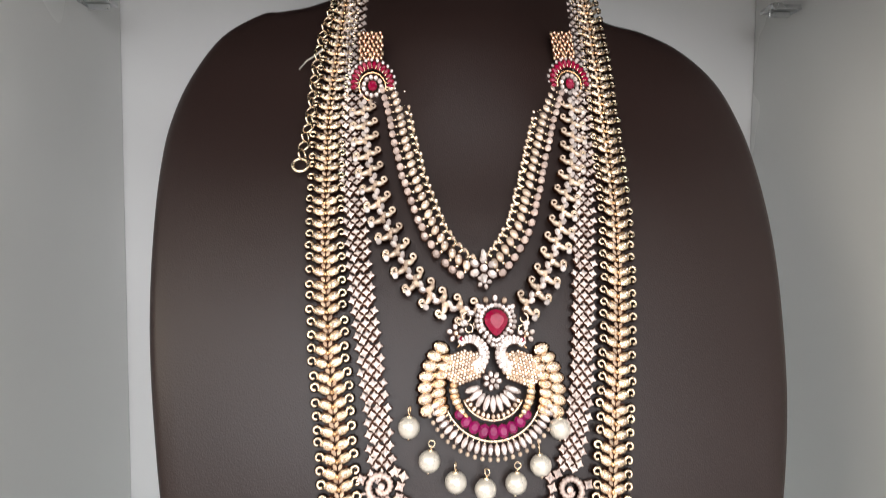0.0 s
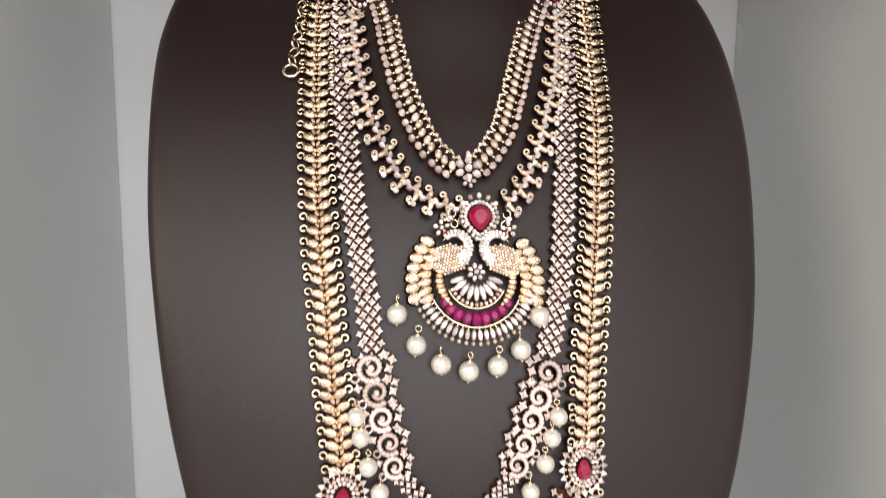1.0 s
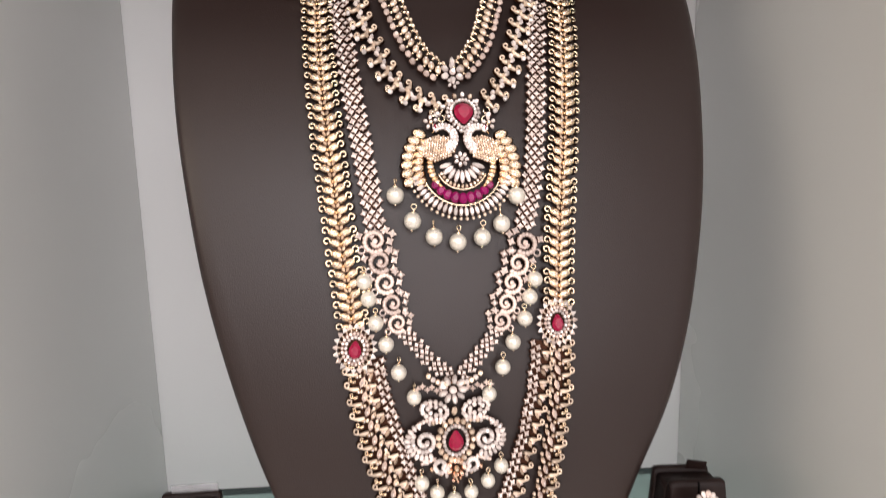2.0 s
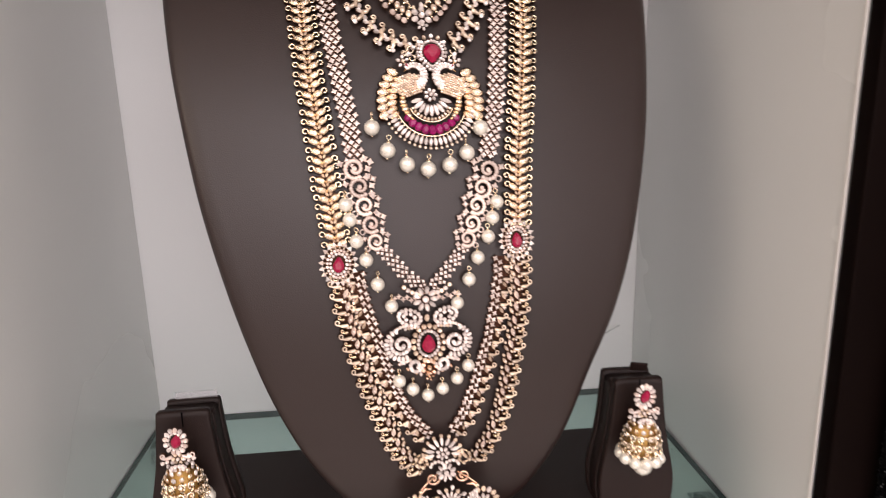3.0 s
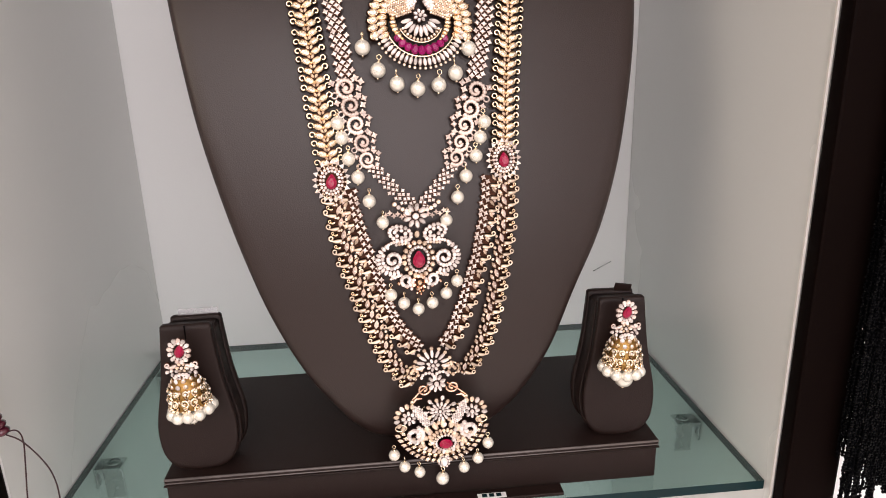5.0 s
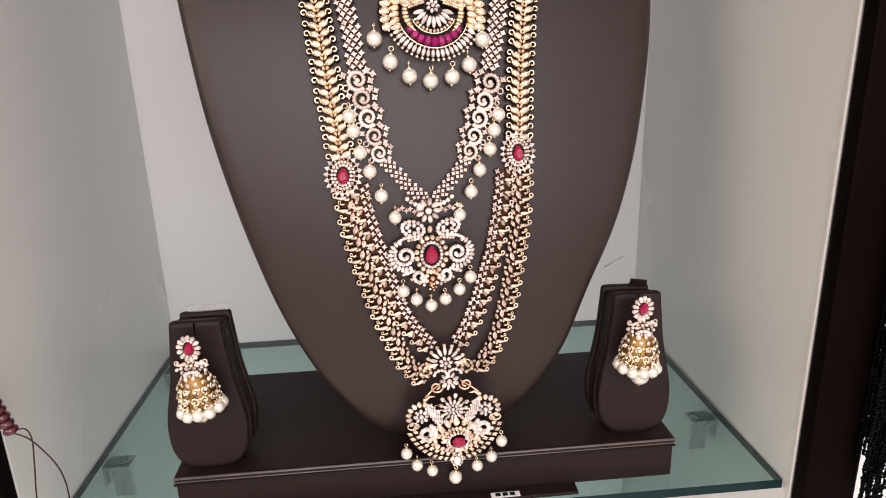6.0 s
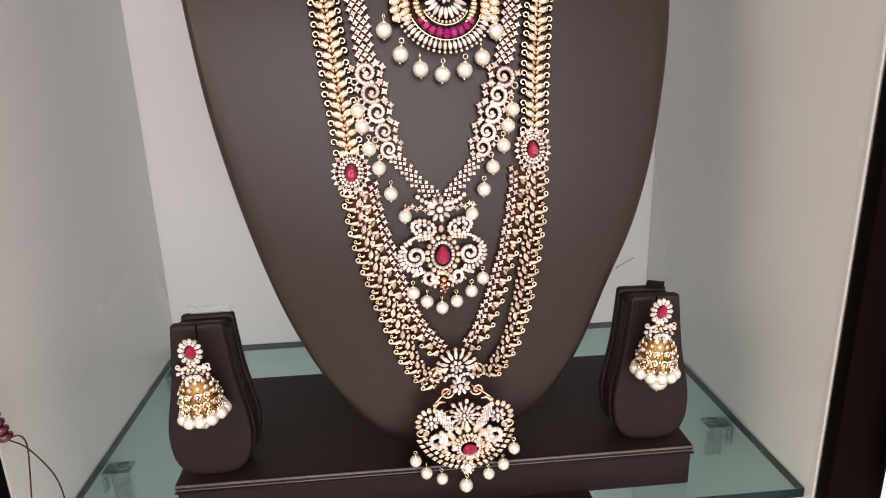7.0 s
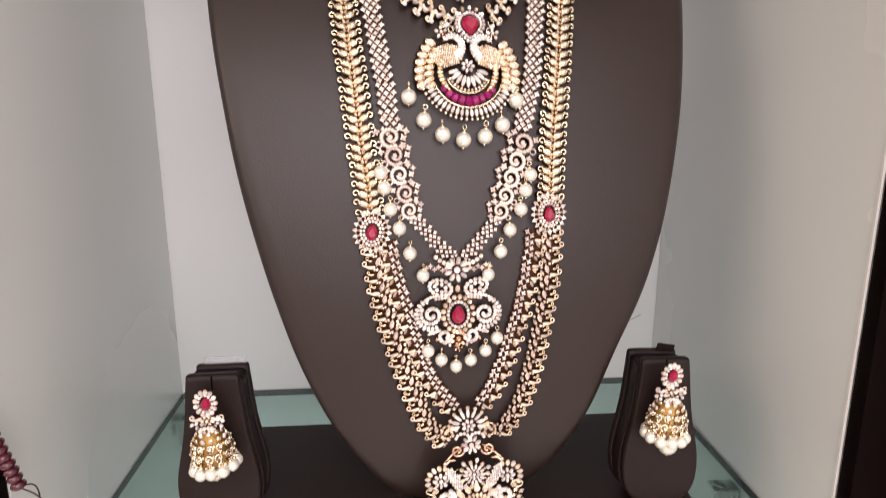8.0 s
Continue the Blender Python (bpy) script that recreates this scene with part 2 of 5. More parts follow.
solid("trim_right", (XR - 0.0010, YF - 0.0016, -0.42), (XR + 0.0006, YF - 0.0001, 0.62), EDGING, label="pale edge strip along the side panel")
# unseen board added over the niche to hold off overhead light
solid("ceiling", (XL - 0.02, YF, 0.62), (XR + 0.02, YB + 0.02, 0.64), DARKWOOD, label="unseen dark top board added to cut overhead light in the niche")
# added out of view; keeps steep light off the bust's top
solid("header_shade", (XL + 0.0005, YF - 0.014, 0.570), (XR + 0.0015, YF - 0.0022, 0.66), DARKWOOD, label="unseen dark board added to shade the upper bust")
solid("niche_floor", (XL - 0.02, YF, -0.44), (XR + 0.02, YB + 0.02, -0.42), LAMINATE, label="bottom board of the niche")
solid("post_right", (XR + 0.0007, YF - 0.014, -0.95), (0.2750, YF - 0.0018, 1.66), DARKWOOD, 0.002, "dark brown wooden post between two niches")
solid("post_left", (-0.325, YF - 0.014, -0.95), (XL - 0.0005, YF - 0.0002, 1.66), DARKWOOD, 0.002, "dark brown wooden post beside the niche")

# the unseen shop round the niche, kept pale to reflect into the jewels
solid("floor", (-2.6, -3.0, -1.0), (2.6, 0.4, -0.95), SHOPFLOOR, label="pale tiled shop floor")
solid("shop_ceiling", (-2.6, -3.0, 1.68), (2.6, 0.4, 1.74), SHOPWALL, label="plain shop ceiling")
solid("wall_west", (-2.66, -3.0, -1.0), (-2.6, 0.4, 1.68), SHOPWALL, label="plain shop wall")
solid("wall_east", (2.6, -3.0, -1.0), (2.66, 0.4, 1.68), SHOPWALL, label="plain shop wall")
solid("wall_south", (-2.6, -3.06, -1.0), (2.6, -3.0, 1.68), SHOPWALL, label="plain shop wall")
solid("wall_north_west", (-2.6, 0.02, -0.95), (-0.3255, 0.06, 1.66), SHOPWALL, label="plain shop wall")
solid("wall_north_east", (0.2755, 0.02, -0.95), (2.6, 0.06, 1.66), BACKWALL, label="white panel of the neighbouring display")

# unseen walls added to close the gaps against stray light
solid("wall_over_niche", (-0.3253, YF - 0.0005, 0.6605), (0.2748, YF + 0.03, 1.66), SHOPWALL, label="plain wall over the niche")
solid("wall_under_niche", (-0.3253, YF - 0.0005, -0.95), (0.2748, YF + 0.03, -0.4405), SHOPWALL, label="plain wall under the niche")

# ---- glass shelf ----
shelf = thing("glass_shelf", "clear green-tinted glass shelf with dark polished edges", "shelf", (-0.013, 0.13, -0.008))
g = Shape()
gx0, gx1, gy0, gy1 = XL + 0.001, XR - 0.0005, -0.0140, YB - 0.001
g.add([(gx0, gy0, 0), (gx1, gy0, 0), (gx1, gy1, 0), (gx0, gy1, 0)], [(0, 1, 2, 3)], GLASS, None, False)
g.add([(gx0, gy0, -0.0070), (gx1, gy0, -0.0070), (gx1, gy1, -0.0070), (gx0, gy1, -0.0070)], [(0, 1, 2, 3)], GLASS, None, False)
g.add([(gx0, gy0, 0), (gx1, gy0, 0), (gx1, gy1, 0), (gx0, gy1, 0), (gx0, gy0, -0.0070), (gx1, gy0, -0.0070), (gx1, gy1, -0.0070), (gx0, gy1, -0.0070)],
      [(0, 4, 5, 1), (1, 5, 6, 2), (2, 6, 7, 3), (3, 7, 4, 0)], GLASSEDGE, None, False)
pane = part("pane", g, shelf)
pane.visible_shadow = False


def bracket(x, y, z, side, drop=0.034):
    """A steel shelf clip: flange on the panel, tongue, bolt head."""
    th = thing("shelf_bracket", "small steel shelf bracket screwed to the side panel", "bracket", (x, y, z), "shelf brackets")
    s = Shape()
    w = -side
    s.box((min(0.0, w * 0.021), -0.008, -0.006), (max(0.0, w * 0.021), 0.008, -0.003), STEEL, 0.0007)
    part("tongue", s, th, Matrix.Translation((x, y, z)))
    s = Shape()
    s.box((min(w * 0.004, w * 0.019), -0.0015, -drop), (max(w * 0.004, w * 0.019), 0.0015, -0.0062), STEEL, 0.0006)
    s.box((min(0.0, w * 0.002), -0.008, -drop * 0.6), (max(0.0, w * 0.002), 0.008, -0.0062), STEEL, 0.0006)
    part("flange", s, th, Matrix.Translation((x, y, z)))
    s = Shape()
    s.arc((0, 0, 0), 0.0046, 0.0010, STEEL, seg=14, sides=5, m=Matrix.Translation((w * 0.014, 0, -0.0018)) @ Matrix.Rotation(math.pi / 2, 4, "X"))
    s.ball((w * 0.014, 0, -0.0024), (0.0034, 0.0034, 0.0014), STEEL)
    part("bolt", s, th, Matrix.Translation((x, y, z)))
    return th


for y in (0.088, 0.245):
    bracket(XL, y, -0.0073, -1)
    bracket(XR, y, -0.0073, 1)
bracket(XL, 0.222, 0.5385, -1, 0.010)
bracket(XR, 0.218, 0.5405, 1, 0.010)

# ---- plinth under the bust ----
plinth = thing("display_plinth", "dark brown leatherette display plinth lying on the glass shelf", "plinth", (-0.008, 0.07, 0.0005))
s = Shape()
s.box((-0.179, 0.0, 0.0008), (0.161, 0.140, 0.026), BASELEATHER, 0.0012)
part("body", s, plinth)
s = Shape()
s.box((-0.180, -0.001, 0.0262), (0.162, 0.141, 0.0315), BASELEATHER, 0.0018)
part("top", s, plinth)
s = Shape()
s.tube([(-0.180, -0.0012, 0.0262), (0.162, -0.0012, 0.0262)], 0.0009, BASELEATHER)
part("piping", s, plinth)
# pale lines along the scuffed front edge, the lip's highlight in their colour
for z, r in ((0.0306, 0.0009), (0.0278, 0.0005)):
    s = Shape()
    s.tube([(-0.1795, -0.0009, z), (-0.06, -0.0010, z + 0.0002), (0.05, -0.0009, z - 0.0001), (0.1615, -0.0009, z)], r, EDGEHIGHLIGHT, 6)
    part("worn_edge", s, plinth, None, "scuffed plinth edge with its highlight painted pale")


# ---- thin strip added for the unidentified dark area along the plinth front, with a small tag ----
strip = thing("dark_strip", "thin dark strip added along the plinth front", "display strip", (-0.03, -0.0065, 0.0005))
s = Shape()
s.box((-0.150, -0.0120, 0.0004), (0.0905, -0.0016, 0.0030), BASELEATHER, 0.0006)
part("board", s, strip)
tag = thing("price_tag", "small white and teal paper tag lying on the dark strip", "tag", (0.040, -0.009, 0.0032))
s = Shape()
s.box((0.030, -0.0118, 0.0031), (0.050, -0.0065, 0.0034), BACKWALL)
part("card", s, tag)
s = Shape()
for k in range(3):
    s.box((0.033 + 0.005 * k, -0.0108, 0.0036), (0.0365 + 0.005 * k, -0.0075, 0.0038), GLASSEDGE)
part("print", s, tag, None, "dark teal printed marks")


# ---- bust ----
PROFILE_Z = (0.03, 0.06, 0.10, 0.14, 0.18, 0.23, 0.28, 0.34, 0.37, 0.41, 0.455, 0.50, 0.56)
PROFILE_Y = (0.022, 0.012, 0.004, 0.0, -0.001, 0.007, 0.018, 0.031, 0.046, 0.073, 0.103, 0.128, 0.150)


def smooth(lo, hi, v):
    t = min(1, max(0, (v - lo) / (hi - lo)))
    return t * t * (3 - 2 * t)


def spline(pts, n):
    """Catmull-Rom through the points, n steps a span."""
    p = [Vector(q) for q in pts]
    p = [2 * p[0] - p[1]] + p + [2 * p[-1] - p[-2]]
    out = []
    for i in range(1, len(p) - 2):
        for k in range(n):
            t = k / n
            out.append(0.5 * (2 * p[i] + (p[i + 1] - p[i - 1]) * t + (2 * p[i - 1] - 5 * p[i] + 4 * p[i + 1] - p[i + 2]) * t * t
                              + (3 * p[i] - p[i - 1] - 3 * p[i + 1] + p[i + 2]) * t ** 3))
    out.append(p[-2])
    return out


BEND = np.polyfit(PROFILE_Z, PROFILE_Y, 6)


def chest(x, z):
    """The depth of the bust's front at x, z."""
    return float(np.polyval(BEND, min(0.56, max(0.02, z)))) + 0.5 * x * x + 0.08 * x


def bust_front(x, z):
    neck = smooth(0.40, 0.50, z) * max(0.0, 1 - (x / 0.07) ** 2) ** 1.5
    return chest(x, z) - 0.020 * neck


RIM_RIGHT = [(0.0, 0.0325), (0.036, 0.036), (0.055, 0.050), (0.070, 0.07), (0.0865, 0.10), (0.1015, 0.14), (0.119, 0.18), (0.131, 0.22), (0.139, 0.26),
             (0.1455, 0.30), (0.150, 0.34), (0.1540, 0.38), (0.1550, 0.417), (0.1528, 0.443), (0.1450, 0.469), (0.127, 0.489), (0.105, 0.500), (0.081, 0.506), (0.062, 0.520), (0.056, 0.55)]
RIM_LEFT = [(-0.056, 0.552), (-0.064, 0.524), (-0.089, 0.510), (-0.108, 0.505), (-0.120, 0.503), (-0.140, 0.488), (-0.152, 0.462), (-0.1565, 0.436), (-0.156, 0.412), (-0.1525, 0.38),
            (-0.147, 0.34), (-0.140, 0.30), (-0.1325, 0.26), (-0.1230, 0.22), (-0.1120, 0.18), (-0.0990, 0.14), (-0.0818, 0.10), (-0.0640, 0.07), (-0.0500, 0.050), (-0.034, 0.037), (0.0, 0.0325)]


def build_bust():
    rim = spline([(x, 0, z) for x, z in RIM_RIGHT + RIM_LEFT], 5)[:-1]
    n, mid = len(rim), Vector((0, 0, 0.36))
    steps = [i / 22 * 0.96 for i in range(1, 23)] + [0.972, 0.983, 0.992, 0.998, 1.0]
    round_y = {0.972: 0.0004, 0.983: 0.0013, 0.992: 0.003, 0.998: 0.0055, 1.0: 0.009}
    vs, fs = [(0, bust_front(0, 0.36), 0.36)], []
    for s in steps:
        for p in rim:
            q = mid.lerp(p, s)
            vs.append((q.x, bust_front(q.x, q.z) + round_y.get(s, 0.0), q.z))
    for s, d in ((1.0, 0.014), (0.985, 0.018), (0.5, 0.018)):
        for p in rim:
            q = mid.lerp(p, s)
            vs.append((q.x, bust_front(q.x, q.z) + d, q.z))
    vs.append((0, bust_front(0, 0.36) + 0.018, 0.36))
    rows = len(steps) + 3
    for j in range(n):
        k = (j + 1) % n
        fs.append((0, 1 + j, 1 + k))
        for i in range(rows - 1):
            a, b = 1 + i * n, 1 + (i + 1) * n
            fs.append((a + j, b + j, b + k, a + k))
        a = 1 + (rows - 1) * n
        fs.append((a + j, len(vs) - 1, a + k))
    s = Shape()
    s.add(vs, fs, LEATHER)
    # strut behind, from the plinth to the back of the chest
    s.box((-0.03, 0.045, 0.0322), (0.03, 0.135, 0.036), LEATHER, 0.001)
    s.add([(-0.025, 0.12, 0.036), (0.025, 0.12, 0.036), (0.02, 0.06, 0.36), (-0.02, 0.06, 0.36), (-0.025, 0.128, 0.036), (0.025, 0.128, 0.036), (0.02, 0.068, 0.36), (-0.02, 0.068, 0.36)],
          [(0, 1, 2, 3), (7, 6, 5, 4), (0, 4, 5, 1), (1, 5, 6, 2), (2, 6, 7, 3), (3, 7, 4, 0)], LEATHER, None, False)
    ob = new("necklace_bust", s.mesh("necklace_bust"))
    return tagged(ob, "dark brown leatherette necklace bust standing on the plinth", "display bust")


build_bust()


# ---- earring stands ----
def plate_outline(h, top, low):
    """Half-drop outline: flat top with rounded corners, widening to a round foot."""
    right = [(0.0, h), (top - 0.003, h), (top - 0.0006, h - 0.0012), (top, h - 0.004), (top + (low - top) * 0.35, h * 0.65), (low * 0.97, h * 0.38),
             (low, h * 0.25), (low * 0.93, h * 0.13), (low * 0.72, h * 0.045), (low * 0.4, 0.0008), (0.0, 0.0)]
    right = [(p.x, p.y) for p in spline([(x, z, 0) for x, z in right], 3)]
    return right + [(-x, z) for x, z in reversed(right[1:-1])]


def slab(outline, y0, y1, lean, mat, bevel=0.0016):
    """A plate of that outline between two depths, with a softened edge."""
    s = Shape()
    n, vs, fs = len(outline), [], []
    cz = sum(z for _, z in outline) / n
    layers = [(y0, 1 - bevel / 0.02, 0), (y0, 1 - bevel / 0.03, 0), (y0 + bevel * 0.3, 1 - bevel / 0.09, 0), (y0 + bevel, 1, 0), (y1 - bevel, 1, 0), (y1, 1 - bevel / 0.03, 0)]
    for y, k, _ in layers:
        for x, z in outline:
            zz = cz + (z - cz) * k
            vs.append((x * k, y + lean * zz, zz))
    for i in range(len(layers) - 1):
        for j in range(n):
            fs.append((i * n + j, i * n + (j + 1) % n, (i + 1) * n + (j + 1) % n, (i + 1) * n + j))
    s.add(vs, fs, mat)
    s.add(vs[:n], [tuple(reversed(range(n)))], mat, None, False)
    s.add(vs[-n:], [tuple(range(n))], mat, None, False)
    return s


def earring_stand(x, y, turn, label, flip=1):
    th = thing("earring_stand", label, "earring stand", (x, y, 0.0318), "earring stands")
    th.matrix_basis = pose(x, y, 0.0318, 0, 0, turn)
    m = th.matrix_basis
    out = plate_outline(0.1040, 0.0160, 0.0255)
    part("front_plate", slab(out, 0.0, 0.007, 0.05, BASELEATHER), th, m)
    part("body", slab([(a * 1.01 + 0.0011 * flip, b * 0.955 + 0.0005) for a, b in out], 0.0062, 0.0206, 0.05, BASELEATHER, 0.0006), th, m)
    part("back_plate", slab([(a * 1.04 + 0.0022 * flip, b * 0.985) for a, b in out], 0.020, 0.026, 0.05, BASELEATHER), th, m)
    s = Shape()
    s.box((-0.0004, -0.0006, 0.0945), (0.0004, 0.0006, 0.1040), JET, 0, Matrix.Translation((0, 0.0052, 0)))
    part("slit", s, th, m)
    s = Shape()
    if flip > 0:
        s.box((-0.012, 0.0, 0.0), (0.014, 0.0006, 0.0095), PLASTIC, 0.0002)
        part("clear_tab", s, th, m @ pose(0.003, 0.0270, 0.0975, -4, 0, 0), "clear plastic tab behind the top edge")
    else:
        s.box((-0.006, 0.0, 0.0), (0.006, 0.0014, 0.0065), BASELEATHER, 0.0005)
        part("flap", s, th, m @ pose(0.006, 0.0255, 0.1005, 14, 8, 0), "loose leatherette flap")
    return th


earring_stand(-0.1555, 0.006, 2, "dark brown leatherette earring stand with a slit, on the plinth")
earring_stand(0.1345, 0.008, -2, "dark brown leatherette earring stand beside the bust on the plinth", -1)


# ---- jewellery: places on the chest ----
def on_chest(x, z, off=0.002):
    return Vector((x, chest(x, z) - off, z))


def seat_at(x, z, up=(0.0, 1.0), off=0.002):
    """The pose of a piece lying on the chest: x to the right, z along up, -y out of the chest."""
    e = 0.002
    u = Vector((1, (chest(x + e, z) - chest(x - e, z)) / (2 * e), 0))
    v = Vector((0, (chest(x, z + e) - chest(x, z - e)) / (2 * e), 1))
    zz = (u * up[0] + v * up[1]).normalized()
    back = u.cross(v).normalized()
    back = back if back.y > 0 else -back
    xx = back.cross(zz).normalized()
    if xx.x * up[1] - xx.z * up[0] < 0:
        xx = -xx
    m = Matrix((xx, back, zz)).transposed().to_4x4()
    m.translation = on_chest(x, z, off)
    return m


def stations(points, pitch, start=0.0):
    """Even steps along a strand: x, z and the way up along it."""
    line = spline([(x, 0, z) for x, z in points], 24)
    out, due, run = [], start, 0.0
    for a, b in zip(line, line[1:]):
        d = (b - a).length
        while run + d >= due:
            p = a.lerp(b, (due - run) / d)
            out.append((p.x, p.z, ((a.x - b.x) / d, (a.z - b.z) / d)))
            due += pitch
        run += d
    return out


def wobble(m, a=4.5, d=0.0003):
    """Hand-laid: a few degrees of turn and a hair's shift."""
    r = random.uniform
    return m @ pose(r(-d, d), r(-d, d) * 0.5, r(-d, d), r(-a, a), r(-a, a), r(-a, a))


# ---- jewellery: the repeated links ----
def paisley(s, k, x0, z0, reach, R, w, mat, lift=0.0):
    """A plump leaf that runs out from the spine to side k and ends in a tight curl; a dark copy behind stands for
    shade.
    """
    pts, rs = [], []
    for f in (0.0, 0.18, 0.36, 0.54, 0.72, 0.88):
        pts.append((x0 + k * reach * f, z0 + lift * f - R * 0.9 * math.sin(1.9 * f)))
        rs.append(w * (0.38 + 0.62 * math.sin(math.pi * min(1.0, 0.12 + f * 0.95)) ** 0.8))
    cx, cz = x0 + k * reach, z0 + lift + R * 0.12
    for i in range(11):
        f = i / 10
        a = radians(-95 + 330 * f)
        q = R * (1 - 0.45 * f)
        pts.append((cx + k * q * math.cos(a), cz + q * math.sin(a)))
        rs.append(w * (0.44 - 0.10 * f))
    s.tube([(x, -0.0010, z) for x, z in pts], rs, mat, 6)
    s.tube([(x, 0.0001, z) for x, z in pts], [r + 0.0005 for r in rs], SHADEBACK, 4)
    s.ball((pts[-1][0], -0.0011, pts[-1][1]), w * 0.50, mat, 6, 4)


def scroll_link():
    """A pair of plump leaves, each ending in an open curl, with a bud between them, over a dark spine and rims that
    imitate shade.
    """
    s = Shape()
    s.box((-0.0040, 0.0002, -0.0024), (0.0040, 0.0008, 0.0024), SHADEBACK)
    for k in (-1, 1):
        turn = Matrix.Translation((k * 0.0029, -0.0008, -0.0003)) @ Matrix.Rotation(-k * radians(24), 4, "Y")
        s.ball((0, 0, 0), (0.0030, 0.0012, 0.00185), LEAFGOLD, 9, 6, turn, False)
        s.ball((0, 0.0006, 0), (0.0033, 0.0009, 0.0021), SHADEBACK, 8, 4, turn)
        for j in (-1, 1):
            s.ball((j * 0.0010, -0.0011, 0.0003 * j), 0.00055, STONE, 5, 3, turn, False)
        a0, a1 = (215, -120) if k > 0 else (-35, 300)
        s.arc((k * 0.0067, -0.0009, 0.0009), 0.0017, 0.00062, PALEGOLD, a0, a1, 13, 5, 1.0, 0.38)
        s.arc((k * 0.0067, -0.0001, 0.0009), 0.0018, 0.00085, SHADEBACK, a0, a1, 9, 4, 1.0, 0.36)
        s.tube([(k * 0.0046, -0.0008, 0.0004), (k * 0.0056, -0.0009, -0.0004)], 0.0006, PALEGOLD, 5)
        s.leaf(Matrix.Translation((k * 0.0010, -0.0011, 0.0021)) @ Matrix.Rotation(k * radians(-60), 4, "Y"), 0.0015, 0.0008, CREAM, 0.0008)
    s.ball((0, -0.0012, -0.0014), (0.0009, 0.0009, 0.0010), GOLD, 6, 4)
    return s.mesh("scroll_link")


def lattice_link():
    """Plump four-pointed star stones set corner to corner; a dark plate stands for the shaded gaps."""
    s = Shape()
    s.box((-0.0042, 0.0005, -0.0021), (0.0042, 0.0009, 0.0021), SHADEBACK)
    for row, xs in ((0.00122, (-0.0044, 0.0, 0.0044)), (-0.00122, (-0.0022, 0.0022))):
        for x in xs:
            tilt = Matrix.Translation((x, 0, row)) @ pose(0, 0, 0, random.uniform(-16, 16), 0, random.uniform(-16, 16))
            s.star((0, 0.0006, 0), 0.0022, 0.0010, SHADEBACK, 4, 0.60, 0.0, tilt)
            s.star((0, -0.0004, 0), 0.0019, 0.0006, ROSESTONE, 4, 0.56, 0.25 * x / 0.005, tilt)
            s.ball((0, -0.0009, 0), (0.0009, 0.0005, 0.0009), STONE, 6, 4, tilt, False)
    return s.mesh("lattice_link")


def spiral_link(flip):
    """A broad beaded scroll that winds in to a round heart, over a dark band painted as shade."""
    s = Shape()
    pts, rs, back, n = [], [], [], 84
    for i in range(n):
        f = i / (n - 1)
        a = radians(-120 + 470 * f)
        q = 0.0047 * (1 - 0.74 * f ** 1.7)
        pts.append((-flip * q * math.cos(a), -0.0010, q * math.sin(a)))
        rs.append((0.00135 - 0.0004 * f) * (0.70 + 0.38 * abs(math.sin(math.pi * i / 4))))
        if i % 4 == 0:
            back.append((pts[-1][0], 0.0003, pts[-1][2]))
    s.tube(pts, rs, ROSESTONE, 6)
    s.tube(back, 0.0016, SHADEBACK, 5)
    s.ball((0, -0.0009, 0), 0.0013, ROSESTONE, 7, 5, None, False)
    s.arc((-flip * 0.0062, -0.0006, -0.0026), 0.0015, 0.0005, ROSESTONE, seg=9, sides=4)
    return s.mesh("spiral_link")


def star_stone():
    """A four-pointed star stone with a bright centre."""
    s = Shape()
    s.star((0, 0.0002, 0), 0.0023, 0.0010, SHADEBACK, 4, 0.6)
    s.star((0, -0.0004, 0), 0.0020, 0.0009, ROSESTONE, 4, 0.55)
    s.ball((0, -0.0011, 0), 0.0008, STONE, 6, 4, None, False)
    return s.mesh("star_stone")


def rope_link(flip):
    """Inner necklace: a row of loops, a row of leaves, and a round drop stone outside."""
    s = Shape()
    f = flip
    # plate behind the rows, dark as the shade between them
    s.box((f * 0.0012 - 0.0012, 0.0003, -0.0019), (f * 0.0012 + 0.0012, 0.0007, 0.0019), SHADEBACK)
    s.arc((f * 0.0036, -0.0008, 0.0), 0.0017, 0.00062, PALEGOLD, 120 if f > 0 else 60, -120 if f > 0 else 300, 9, 5)
    s.ball((f * 0.0051, -0.0011, 0.0006), 0.0009, CREAM, 6, 4, None, False)
    t = Matrix.Translation((f * 0.0008, -0.0010, 0.0002)) @ Matrix.Rotation(-f * radians(38), 4, "Y")
    s.ball((0, 0, 0), (0.0022, 0.0011, 0.0014), CREAM, 8, 5, t)
    s.ball((0.0008, -0.0010, 0), 0.0005, STONE, 5, 3, t, False)
    s.ball((-f * 0.0016, -0.0010, -0.0010), 0.0007, PALEGOLD, 6, 4)
    s.gem((-f * 0.0036, -0.0008, -0.0004), 0.0014, 0.0016, 0.0014, ROSESTONE, 0.2, 8)
    s.tube([(-f * 0.0012, -0.0004, -0.0006), (-f * 0.0030, -0.0004, -0.0004)], 0.00045, PALEGOLD, 5)
    return s.mesh("rope_link")


